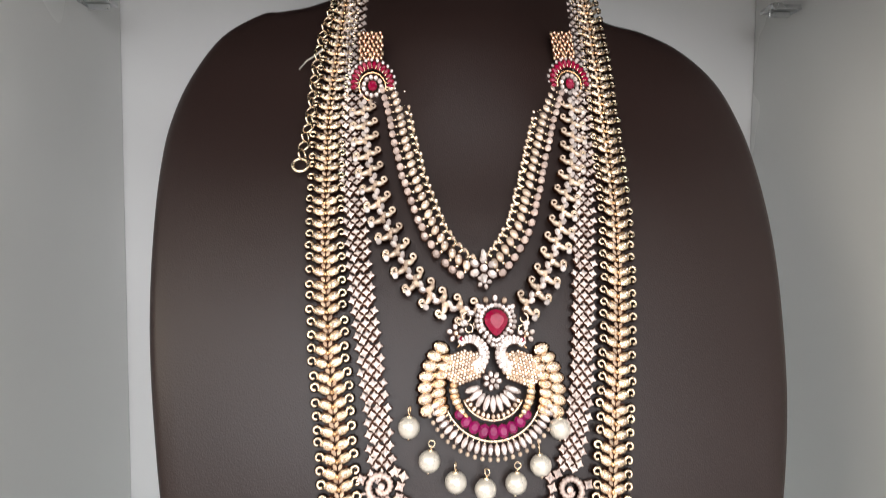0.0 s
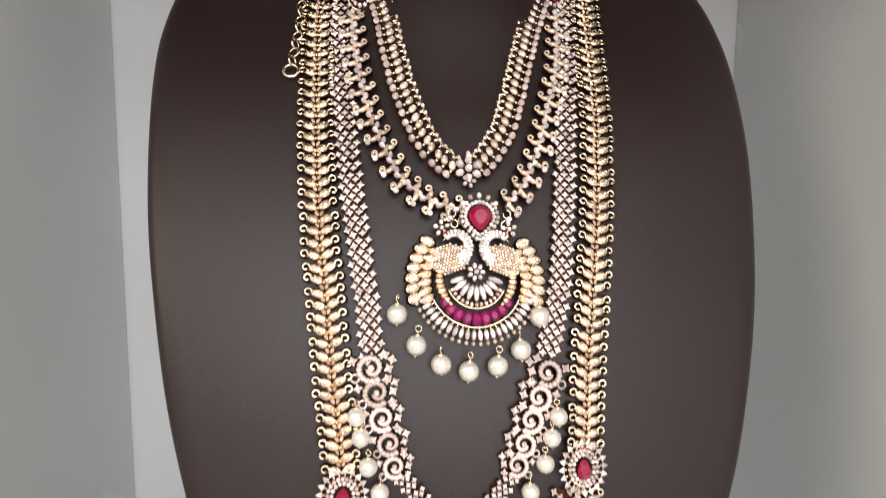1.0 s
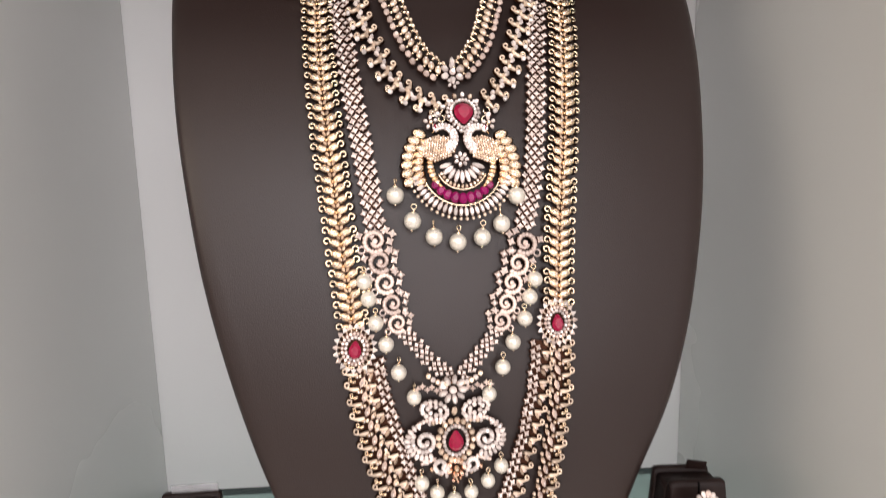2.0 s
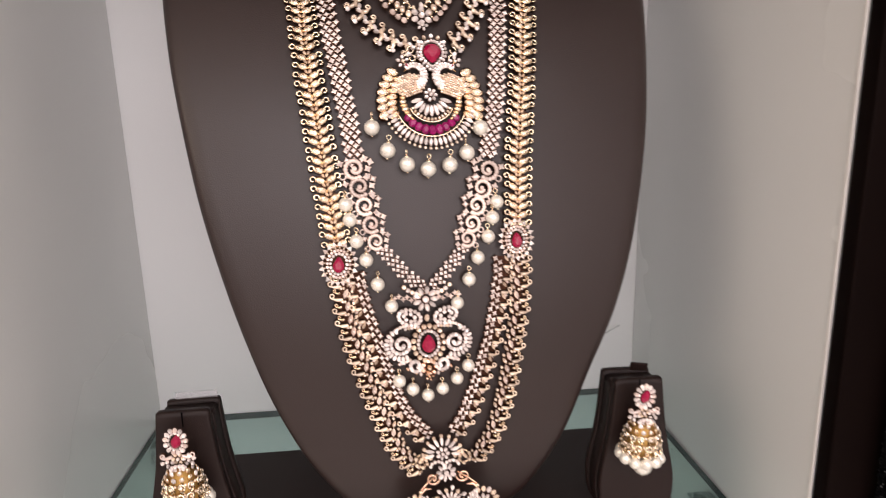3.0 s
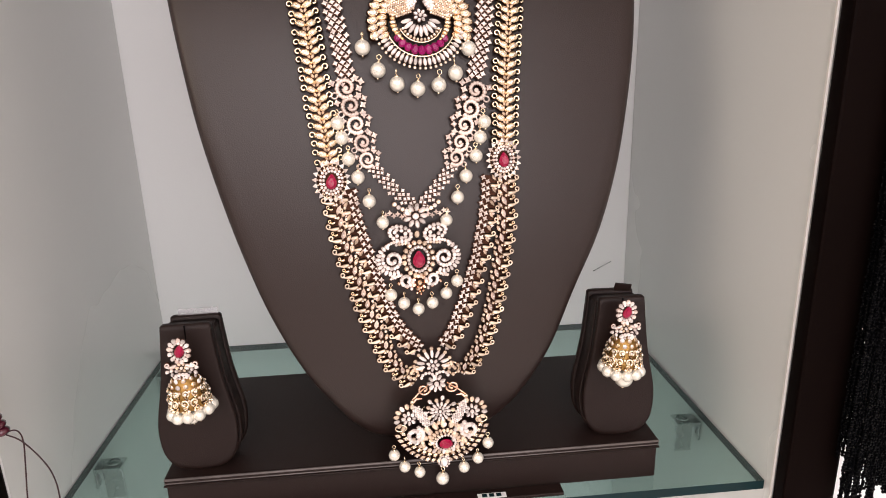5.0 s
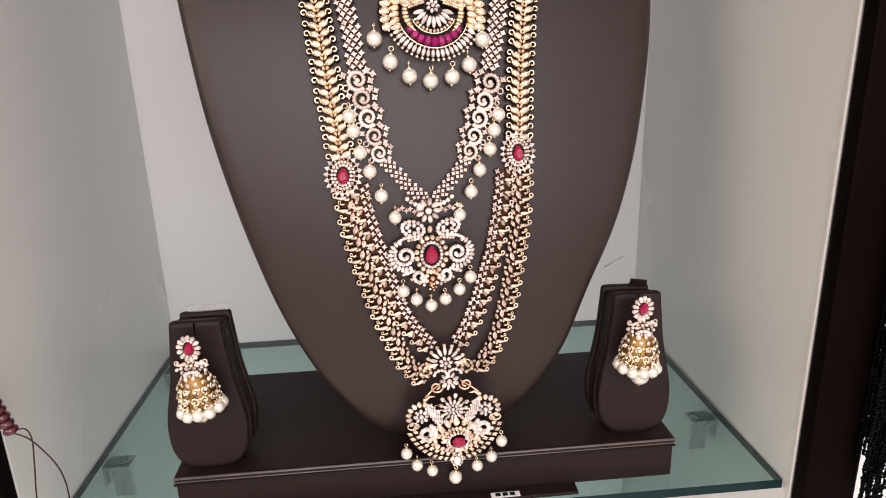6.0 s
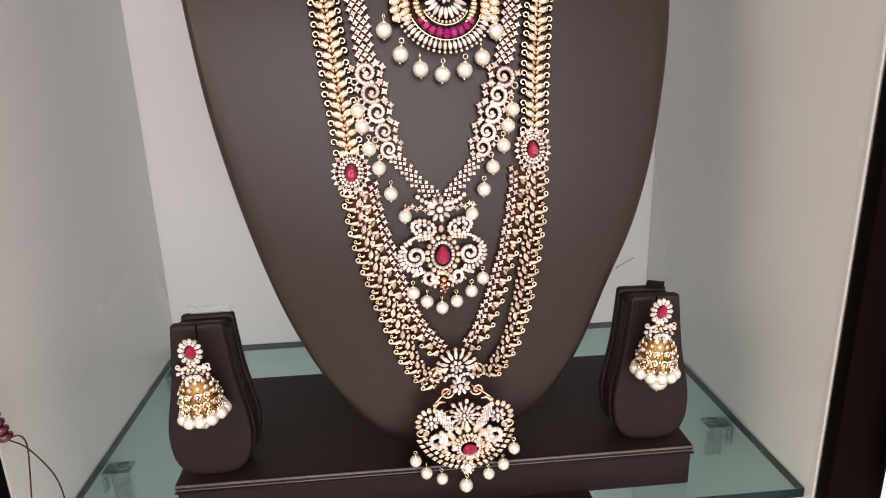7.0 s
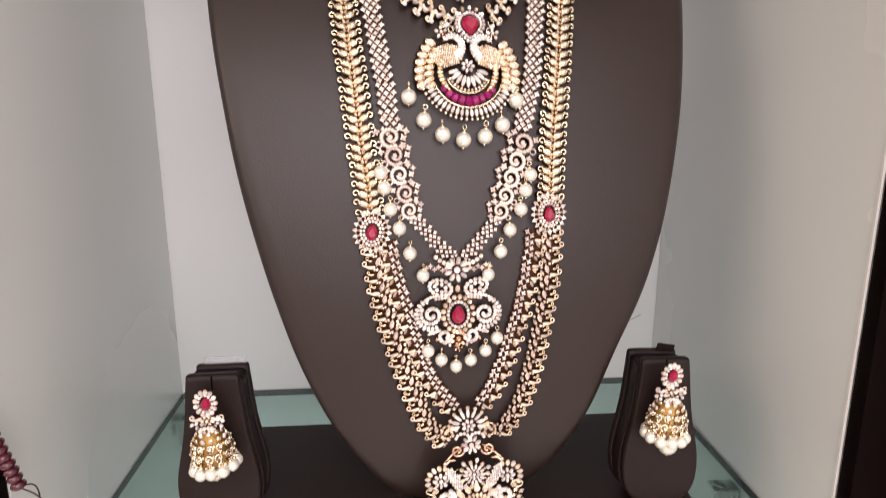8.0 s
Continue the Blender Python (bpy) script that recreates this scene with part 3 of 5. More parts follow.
def sprig_link(flip):
    """A stem of small stones with a curled leaf on either side and a round berry outside."""
    s = Shape()
    f = flip
    # stem behind the stones, shade in its dark colour
    s.tube([(0, 0, 0.0040), (f * 0.0006, 0.0001, 0.001), (0, 0, -0.0040)], 0.0007, SHADEBACK, 5)
    for z, tw in ((0.0028, 0.5), (0.0009, -0.5), (-0.0010, 0.5), (-0.0028, -0.5)):
        s.gem((0.0006 * f * (1 if tw > 0 else -1), -0.0008, z), 0.0011, 0.0016, 0.0014, CREAM if z < 0 else STONE, tw * f, 7)
    paisley(s, f, f * 0.0004, -0.0008, 0.0036, 0.0013, 0.00115, CREAM, 0.0014)
    paisley(s, -f, -f * 0.0004, -0.0022, 0.0040, 0.0014, 0.00115, CREAM, 0.0004)
    s.ball((-f * 0.0051, -0.0012, -0.0038), (0.0012, 0.0011, 0.0013), STONE, 7, 5, None, False)
    s.arc((-f * 0.0049, -0.0008, -0.0024), 0.0012, 0.0004, PALEGOLD, seg=8, sides=4)
    return s.mesh("sprig_link")


def wheat_link(flip):
    """Outer lower strand: an upright leaf with a stone dot beside a curled leaf that points outwards."""
    s = Shape()
    f = flip
    # backing plate, dark so that the gaps look shaded
    s.box((-0.0040, 0.0003, -0.0038), (0.0040, 0.0008, 0.0038), SHADEBACK)
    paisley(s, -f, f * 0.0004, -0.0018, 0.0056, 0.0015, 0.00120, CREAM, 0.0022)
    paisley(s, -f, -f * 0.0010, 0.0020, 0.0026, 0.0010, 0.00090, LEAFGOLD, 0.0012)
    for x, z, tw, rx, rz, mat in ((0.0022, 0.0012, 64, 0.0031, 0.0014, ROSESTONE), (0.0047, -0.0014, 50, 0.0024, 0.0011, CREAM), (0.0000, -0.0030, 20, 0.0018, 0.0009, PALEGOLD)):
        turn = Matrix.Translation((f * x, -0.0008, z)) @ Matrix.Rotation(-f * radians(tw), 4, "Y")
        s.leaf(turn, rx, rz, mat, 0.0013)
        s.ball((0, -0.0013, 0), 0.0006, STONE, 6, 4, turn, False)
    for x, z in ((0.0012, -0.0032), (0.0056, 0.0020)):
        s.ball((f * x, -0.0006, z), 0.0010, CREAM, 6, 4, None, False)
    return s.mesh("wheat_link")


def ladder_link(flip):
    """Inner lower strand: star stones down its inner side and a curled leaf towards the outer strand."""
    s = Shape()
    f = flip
    # joins the stars and fills their gaps with painted shade
    s.box((f * 0.0009 - 0.0045, 0.0001, -0.0038), (f * 0.0009 + 0.0045, 0.0008, 0.0038), SHADEBACK)
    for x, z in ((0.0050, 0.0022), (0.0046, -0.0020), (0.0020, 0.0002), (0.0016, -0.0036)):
        s.star((f * x, 0.0006, z), 0.0023, 0.0012, SHADEBACK, 4, 0.6)
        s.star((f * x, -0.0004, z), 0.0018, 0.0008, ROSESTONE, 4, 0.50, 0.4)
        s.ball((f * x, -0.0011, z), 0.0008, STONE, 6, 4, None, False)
    paisley(s, -f, f * 0.0002, -0.0020, 0.0050, 0.0014, 0.00115, CREAM, 0.0020)
    s.star((-f * 0.0026, -0.0002, -0.0036), 0.0016, 0.0008, ROSESTONE, 4, 0.6)
    turn = Matrix.Translation((-f * 0.0016, -0.0008, 0.0028)) @ Matrix.Rotation(-f * radians(48), 4, "Y")
    s.leaf(turn, 0.0022, 0.0010, CREAM, 0.0012)
    return s.mesh("star_link")


def strand(owner, name, mesh, points, pitch, start=0.0, off=0.002, grow=None):
    for i, (x, z, up) in enumerate(stations(points, pitch, start)):
        m = wobble(seat_at(x, z, up, off))
        if grow:
            m = m @ Matrix.Scale(grow(i), 4)
        part(name, mesh, owner, m)


def pearl_mesh(r):
    """A drilled pearl on a pin with a gold cap."""
    s = Shape()
    s.ball((0, 0, 0), r, PEARL, 16, 10)
    s.ball((0, 0, -r * 1.02), (r * 0.2, r * 0.2, r * 0.22), PALEGOLD, 6, 4)
    s.ball((0, 0, r * 1.0), (r * 0.32, r * 0.32, r * 0.16), PALEGOLD, 8, 4)
    s.tube([(0, 0, r), (0, 0, r * 1.35)], r * 0.1, PALEGOLD, 5)
    s.arc((0, 0, r * 1.62), r * 0.3, r * 0.09, PALEGOLD, seg=10, sides=4)
    return s.mesh("pearl")


PEARL_BIG, PEARL_MID, PEARL_SMALL = pearl_mesh(0.0046), pearl_mesh(0.0041), pearl_mesh(0.0039)


def hang(owner, mesh, x, y, z):
    part("pearl", mesh, owner, Matrix.Translation((x, y, z)) @ pose(0, 0, 0, random.uniform(-6, 6), random.uniform(-8, 8), random.uniform(0, 180)))


def radial(s, c, r, n, a0, a1, rx, rz, depth, mat, tip=0.0, y=-0.0006, squash=1.0):
    """Stones set round a centre, each pointing outwards."""
    for i in range(n):
        a = radians(a0 + (a1 - a0) * (i / max(1, n - 1)))
        p = (c[0] + r * math.cos(a), y + random.uniform(-0.0002, 0.0002), c[1] + r * squash * math.sin(a))
        s.gem(p, rx, rz, depth, mat, math.pi / 2 - a, 8, None, tip)


def ring_of(s, c, rx, rz, n, q, mat, y=-0.0006):
    for i in range(n):
        a = 2 * math.pi * i / n
        s.gem((c[0] + rx * math.cos(a), y, c[1] + rz * math.sin(a)), q, q, q * 1.1, mat, a, 6)


def pave(s, c, rx, rz, mat, q=0.00095, y=-0.0012, tilt=0.0):
    """A domed field of small close-set stones."""
    step, row = q * 1.75, 0
    z = -rz
    while z <= rz:
        x = -rx + (step / 2 if row % 2 else 0)
        while x <= rx:
            d = (x / rx) ** 2 + (z / rz) ** 2
            if d <= 1:
                ct, st = math.cos(tilt), math.sin(tilt)
                s.gem((c[0] + x * ct - z * st, y - 0.0012 * (1 - d), c[1] + x * st + z * ct), q, q, q, mat, random.uniform(0, 1), 6)
            x += step
        z += step * 0.88
        row += 1


def flower(s, c, r, n, mat, mid, turn=0.0, y=-0.0006):
    for i in range(n):
        a = 2 * math.pi * i / n + turn
        s.gem((c[0] + r * 0.68 * math.cos(a), y, c[1] + r * 0.68 * math.sin(a)), r * min(0.27, 1.75 / n), r * 0.34, r * 0.3, mat, math.pi / 2 - a, 7)
    s.gem((c[0], y - r * 0.15, c[1]), r * 0.27, r * 0.27, r * 0.35, mid, 0.2, 8)


def curl(s, c, r, w, mat, a0, a1, stones=None, n=9, spiral=0.35, y=-0.0004):
    """A wire scroll, beset with stones where asked."""
    s.arc((c[0], y, c[1]), r, w, mat, a0, a1, 16, 5, 1.0, spiral)
    if stones:
        for i in range(n):
            f = i / (n - 1)
            a = radians(a0 + (a1 - a0) * f)
            q = r * (1 - spiral * f)
            s.gem((c[0] + q * math.cos(a), y - w * 0.8, c[1] + q * math.sin(a)), w * 1.9, w * 1.9, w * 1.9, stones, a, 6)


# ---- first necklace: plaited gold with drop stones ----
N1_LEFT = [(-0.0440, 0.4540), (-0.0412, 0.4440), (-0.0362, 0.4240), (-0.0312, 0.4050), (-0.0238, 0.3862), (-0.0160, 0.3735), (-0.0060, 0.3655)]
N1_RIGHT = [(0.0418, 0.4560), (0.0386, 0.4470), (0.0312, 0.4250), (0.0254, 0.4053), (0.0192, 0.3865), (0.0125, 0.3745), (0.0050, 0.3660)]
collar = thing("collar_necklace", "short plaited gold necklace with round drop stones, lying on the bust", "necklace", on_chest(0, 0.366), "layered necklaces")
rope_l, rope_r = rope_link(1), rope_link(-1)
strand(collar, "rope_link", rope_l, N1_LEFT, 0.0042, 0.0, 0.0036, lambda i: 1.26)
strand(collar, "rope_link", rope_r, N1_RIGHT, 0.0042, 0.0, 0.0036, lambda i: 1.26)
s = Shape()
flower(s, (0, 0), 0.0068, 6, STONE, STONE, 0.5)
flower(s, (0.0002, -0.0062), 0.0035, 5, STONE, STONE)
s.gem((0, -0.001, 0.0062), 0.0013, 0.0034, 0.0015, STONE, 0, 8)
part("star_flower", s, collar, seat_at(0.0005, 0.366, (0, 1), 0.0035), "white stone star flower")


def clasp(owner, x, z, turn):
    """A fan brooch: a close band of rubies over a ring with a ruby heart."""
    m = seat_at(x, z, (math.sin(radians(turn)), math.cos(radians(turn))), 0.0055) @ pose(0, 0, 0, 22, 0, 0) @ Matrix.Diagonal((1.04, 1.0, 1.16, 1.0))
    s = Shape()
    s.arc((0, -0.0004, -0.001), 0.0066, 0.0006, GOLD, seg=20, sides=5)
    ring_of(s, (0, -0.001), 0.0043, 0.0043, 11, 0.0012, STONE)
    for i in range(15):
        a = radians(-12 + 204 * i / 14)
        s.ball((0.0114 * math.cos(a), -0.0010, 0.0114 * math.sin(a)), (0.0008, 0.0007, 0.0008), STONE, 6, 4, None, False)
        s.tube([(0.0070 * math.cos(a), -0.0008, 0.0070 * math.sin(a)), (0.0090 * math.cos(a), -0.0016, 0.0090 * math.sin(a))], 0.0004, PALEGOLD, 4)
    # dark band under the rubies in place of shade
    s.arc((0, 0.0002, 0), 0.0090, 0.0016, SHADEBACK, -12, 192, 18, 5)
    for i in range(6):
        s.gem((-0.0065 + i * 0.0026, -0.0006, -0.0085 - 0.0010 * (i % 2)), 0.0013, 0.0017, 0.0012, STONE if i % 2 else CREAM, 0.3 * (i - 2), 7)
    b = part("clasp", s, owner, m, "round clasp brooch with a fan of rubies")
    for i in range(14):
        a = radians(-8 + 196 * i / 13)
        s = Shape()
        s.gem((0.0091 * math.cos(a), -0.0008, 0.0091 * math.sin(a)), 0.0012, 0.0019, 0.0013, RUBY, math.pi / 2 - a, 8)
        part("ruby_baguette", s, b, m)
    s = Shape()
    s.gem((0, -0.0014, -0.001), 0.0024, 0.0027, 0.0015, RUBY, 0, 8)
    part("ruby", s, b, m, "round ruby heart")
    # plaited gold tab above it
    s = Shape()
    s.box((-0.0064, 0.0, 0.0112), (0.0056, 0.0008, 0.0250), SHADEBACK)
    for i in range(6):
        for k in range(7):
            s.ball((-0.0058 + i * 0.0021 + 0.0008 * (k % 2), -0.0002 + 0.0004 * (i % 2), 0.0122 + k * 0.0020 + 0.0007 * (i % 2)), (0.0010, 0.0009, 0.0012), ROSEGOLD if (i + k) % 3 else LEAFGOLD, 6, 4)
    part("plaited_tab", s, b, m, "plaited gold tab")


# ---- second necklace: stone sprigs and the peacock pendant ----
N2_LEFT = [(-0.0575, 0.4460), (-0.0548, 0.4240), (-0.0480, 0.3975), (-0.0405, 0.3788), (-0.0335, 0.3655), (-0.0255, 0.3565), (-0.0135, 0.3500), (-0.0030, 0.3475)]
N2_RIGHT = [(0.0515, 0.4500), (0.0478, 0.4200), (0.0410, 0.3955), (0.0362, 0.3800), (0.0290, 0.3630), (0.0225, 0.3545), (0.0150, 0.3470)]
sprigs = thing("peacock_necklace", "stone sprig necklace with a twin-peacock pendant, rubies and pearls", "necklace", on_chest(0, 0.35), "layered necklaces")
sprig_l, sprig_r = sprig_link(1), sprig_link(-1)
strand(sprigs, "sprig_link", sprig_l, N2_LEFT, 0.0078, 0.003, 0.0038, lambda i: 1.20)
strand(sprigs, "sprig_link", sprig_r, N2_RIGHT, 0.0078, 0.003, 0.0038, lambda i: 1.20)
clasp(sprigs, -0.0533, 0.4565, -4)
clasp(sprigs, 0.0512, 0.4612, -12)


def peacock_pendant(owner):
    m = seat_at(0.003, 0.317, (0, 1), 0.0045)
    s = Shape()
    # halo of round petals on both sides, a gold crescent inside it
    for k in (-1, 1):
        for i in range(14):
            a = radians(140 + i * 4.6)
            q, rx, rz, mat = ((0.0284, 0.0036, 0.0024, LEAFGOLD), (0.0230, 0.0033, 0.0020, GOLD if i % 3 else LEAFGOLD))[i % 2]
            turn = Matrix.Translation((-k * q * math.cos(a), -0.0006 - 0.0006 * (i % 2), q * math.sin(a) - 0.001)) @ Matrix.Rotation(k * (a - math.pi) + 0.3 * k, 4, "Y")
            s.ball((0, 0, 0), (rx, 0.0010, rz), mat, 9, 5, turn, False)
            # larger dark petal behind imitates the shade round each petal
            s.ball((0, 0.0008, 0), (rx + 0.0008, 0.0009, rz + 0.0008), SHADEBACK, 8, 4, turn)
            s.arc((0, -0.0007, 0), rx * 0.72, 0.0004, CREAM, 200, 480, 9, 4, rz / rx, 0.3, turn)
            s.ball((0, -0.0010, 0), 0.0006, STONE, 6, 4, turn, False)
        for i in range(9):
            f = i / 8
            a = radians(163 + 62 * f)
            w = 0.0004 + 0.0022 * math.sin(math.pi * f)
            turn = Matrix.Translation((-k * 0.0166 * math.cos(a), -0.0014, 0.0166 * math.sin(a) + 0.001)) @ Matrix.Rotation(k * (a - math.pi), 4, "Y")
            s.ball((0, 0, 0), (0.0007 + w * 0.7, 0.0010, 0.0017), PALEGOLD if i % 2 else GOLD, 7, 4, turn)
        # peacock: pave body, crescent neck, head, crest
        pave(s, (k * 0.0122, 0.0088), 0.0092, 0.0068, CREAM, 0.00085, -0.0014, k * -0.35)
        for i in range(15):
            f = i / 14
            a = radians(-70 + 205 * f)
            q = 0.0062
            for j in (-1, 0, 1):
                w = 0.0011 * (1.25 - 0.5 * f)
                rr = 1 + j * 0.23 * (1.2 - 0.6 * f)
                s.gem((k * (0.0094 - q * rr * math.cos(a) * 0.95), -0.0018, 0.0148 + q * rr * math.sin(a)), w, w, w, STONE, a, 6)
        s.ball((k * 0.0125, -0.0014, 0.0192), (0.0016, 0.0012, 0.0013), PALEGOLD, 7, 4)
        s.tube([(k * 0.0135, -0.0014, 0.0190), (k * 0.0152, -0.0016, 0.0172)], [0.0006, 0.0002], GOLD, 5)
        flower(s, (k * 0.0155, 0.0235), 0.0040, 5, STONE, CREAM, 0.4)
        s.tube([(k * 0.013, -0.001, 0.0205), (k * 0.0155, -0.001, 0.0235)], 0.0004, GOLD, 5)
    for i in range(24):
        a = radians(196 + i * 148 / 23)
        q = 0.0252
        s.gem((q * math.cos(a), -0.0008, q * math.sin(a) * 0.98), 0.0012, 0.0025, 0.0014, STONE, math.pi / 2 - a, 8)
        s.ball((0.0287 * math.cos(a), -0.0008, 0.0284 * math.sin(a)), 0.0010, CREAM, 6, 4, None, False)
        s.tube([(0.0212 * math.cos(a), -0.0004, 0.0212 * math.sin(a)), (0.0240 * math.cos(a), -0.0006, 0.0240 * math.sin(a))], 0.0005, PALEGOLD, 5)
    s.arc((0, -0.0004, 0), 0.0212, 0.0006, PALEGOLD, 200, 340, 22, 5)
    s.arc((0, -0.0008, 0.0008), 0.0136, 0.0006, PALEGOLD, 203, 337, 18, 5)
    # fan of marquise stones in the middle
    for i in range(9):
        a = radians(200 + i * 140 / 8)
        s.gem((0.0092 * math.cos(a), -0.0010, 0.0030 + 0.0092 * math.sin(a)), 0.0013, 0.0036, 0.0014, STONE, math.pi / 2 - a, 8)
    flower(s, (0, 0.0035), 0.0042, 7, STONE, STONE)
    radial(s, (0, 0.0006), 0.0119, 13, 206, 334, 0.0009, 0.0012, 0.0011, CREAM, 0.0, -0.0008)
    # setting of the top ruby, drawn to a point below
    for ring, mat in ((0.0066, STONE), (0.0084, STONE)):
        for i in range(24):
            a = 2 * math.pi * i / 24
            low = max(0.0, -math.sin(a))
            x = 0.002 + ring * math.cos(a) * (1 - 0.30 * low * low)
            z = 0.0290 + (ring + 0.0004) * math.sin(a) * (1 + 0.22 * low ** 3)
            if ring < 0.008 or math.sin(a) < 0.75:
                s.gem((x, -0.0008, z), 0.0011, 0.0011, 0.0012, mat, a, 6)
    for i in range(5):
        a = radians(40 + 25 * i)
        s.gem((0.002 + 0.0098 * math.cos(a), -0.0004, 0.0288 + 0.0104 * math.sin(a)), 0.0012, 0.0015, 0.0012, CREAM if i % 2 else STONE, math.pi / 2 - a, 7)
    for k in (-1, 1):
        curl(s, (0.002 + k * 0.0125, 0.0305), 0.0022, 0.0005, PALEGOLD, 90, 90 - k * 290)
        curl(s, (0.002 + k * 0.0118, 0.0255), 0.0020, 0.0005, PALEGOLD, 90, 90 + k * 290)
        s.gem((0.002 + k * 0.0135, -0.0005, 0.0282), 0.0014, 0.0018, 0.0012, STONE, k, 7)
    body = part("pendant", s, owner, m, "gold twin-peacock pendant set with white stones")
    s = Shape()
    s.gem((0.002, -0.0012, 0.0288), 0.0053, 0.0052, 0.0026, RUBY, math.pi, 14, None, 0.45)
    part("ruby", s, body, m, "large pear-cut ruby")
    for k in (-1, 1):
        s = Shape()
        s.gem((k * 0.0132, -0.0016, 0.0208), 0.0011, 0.0013, 0.0010, RUBY, 0, 8)
        part("ruby", s, body, m)
    for i in range(9):
        a = radians(216 + i * 108 / 8)
        s = Shape()
        q = 0.0175
        s.gem((q * math.cos(a), -0.0006, q * math.sin(a)), 0.0025 * (1 - 0.03 * abs(i - 4)), 0.0033 * (1 - 0.07 * abs(i - 4)), 0.0014, PINKSTONE, math.pi / 2 - a, 8)
        part("magenta_baguette", s, body, m)
    for x, z in ((-0.0320, 0.3020), (-0.0235, 0.2890), (-0.0127, 0.2808), (-0.0005, 0.2776), (0.0123, 0.2795), (0.0228, 0.2860), (0.0315, 0.3000)):
        hang(body, PEARL_BIG, x, chest(x, z) - 0.0046, z + 0.0010)


peacock_pendant(sprigs)

# ---- third necklace: white stone lattice ----
N3_LEFT = [(-0.0645, 0.518), (-0.0645, 0.502), (-0.0640, 0.463), (-0.0625, 0.426), (-0.0575, 0.385), (-0.0525, 0.351), (-0.0465, 0.315), (-0.0425, 0.2840)]
N3_RIGHT = [(0.0590, 0.524), (0.0590, 0.509), (0.0580, 0.468), (0.0548, 0.428), (0.0498, 0.386), (0.0473, 0.3626), (0.0448, 0.338), (0.0420, 0.314), (0.0350, 0.2840)]
N3_LEFT_SPIRALS = [(-0.043, 0.280), (-0.041, 0.270), (-0.038, 0.259), (-0.035, 0.249), (-0.0325, 0.239)]
N3_RIGHT_SPIRALS = [(0.035, 0.276), (0.031, 0.266), (0.027, 0.256), (0.024, 0.246), (0.021, 0.237)]
lattice = thing("stone_lattice_necklace", "white stone lattice necklace with scrolls, pearls and a ruby pendant", "necklace", on_chest(-0.004, 0.215), "layered necklaces")
lattice_mesh = lattice_link()
spiral_l, spiral_r, star_mesh = spiral_link(1), spiral_link(-1), star_stone()
for pts, end, sp, mesh in ((N3_LEFT, [(-0.029, 0.2335), (-0.024, 0.2275), (-0.017, 0.219), (-0.010, 0.213), (-0.0055, 0.2100)], N3_LEFT_SPIRALS, spiral_l),
                           (N3_RIGHT, [(0.0175, 0.2315), (0.013, 0.2250), (0.006, 0.217), (0.001, 0.212), (-0.0025, 0.2100)], N3_RIGHT_SPIRALS, spiral_r)):
    strand(lattice, "lattice_link", lattice_mesh, pts, 0.0049, 0.0, 0.0028)
    for i, (x, z) in enumerate(sp):
        a, b = sp[max(0, i - 1)], sp[min(4, i + 1)]
        side = 1 if mesh == spiral_l else -1
        m = wobble(seat_at(x, z, (a[0] - b[0], a[1] - b[1]), 0.0028)) @ Matrix.Scale(1.20 - 0.06 * i, 4)
        link = part("spiral_link", mesh, lattice, m)
        for dx, dz in ((0.0056, 0.0040), (0.0062, -0.0012), (0.0079, 0.0018), (0.0048, -0.0050), (-0.0062, 0.0036)):
            part("star_stone", star_mesh, link, m @ Matrix.Translation((side * dx, 0, dz)) @ Matrix.Rotation(random.uniform(-0.4, 0.4), 4, "Y"))
    strand(lattice, "lattice_link", lattice_mesh, end, 0.0045, 0.0, 0.0028, lambda i: 0.74)
for x, z in ((-0.049, 0.2608), (-0.047, 0.2522), (-0.0438, 0.240), (-0.0388, 0.229), (-0.0329, 0.2145), (0.0394, 0.258), (0.0364, 0.249), (0.0334, 0.2381), (0.0267, 0.2263), (0.0210, 0.2137)):
    hang(lattice, PEARL_MID, x, chest(x, z) - 0.0052, z)


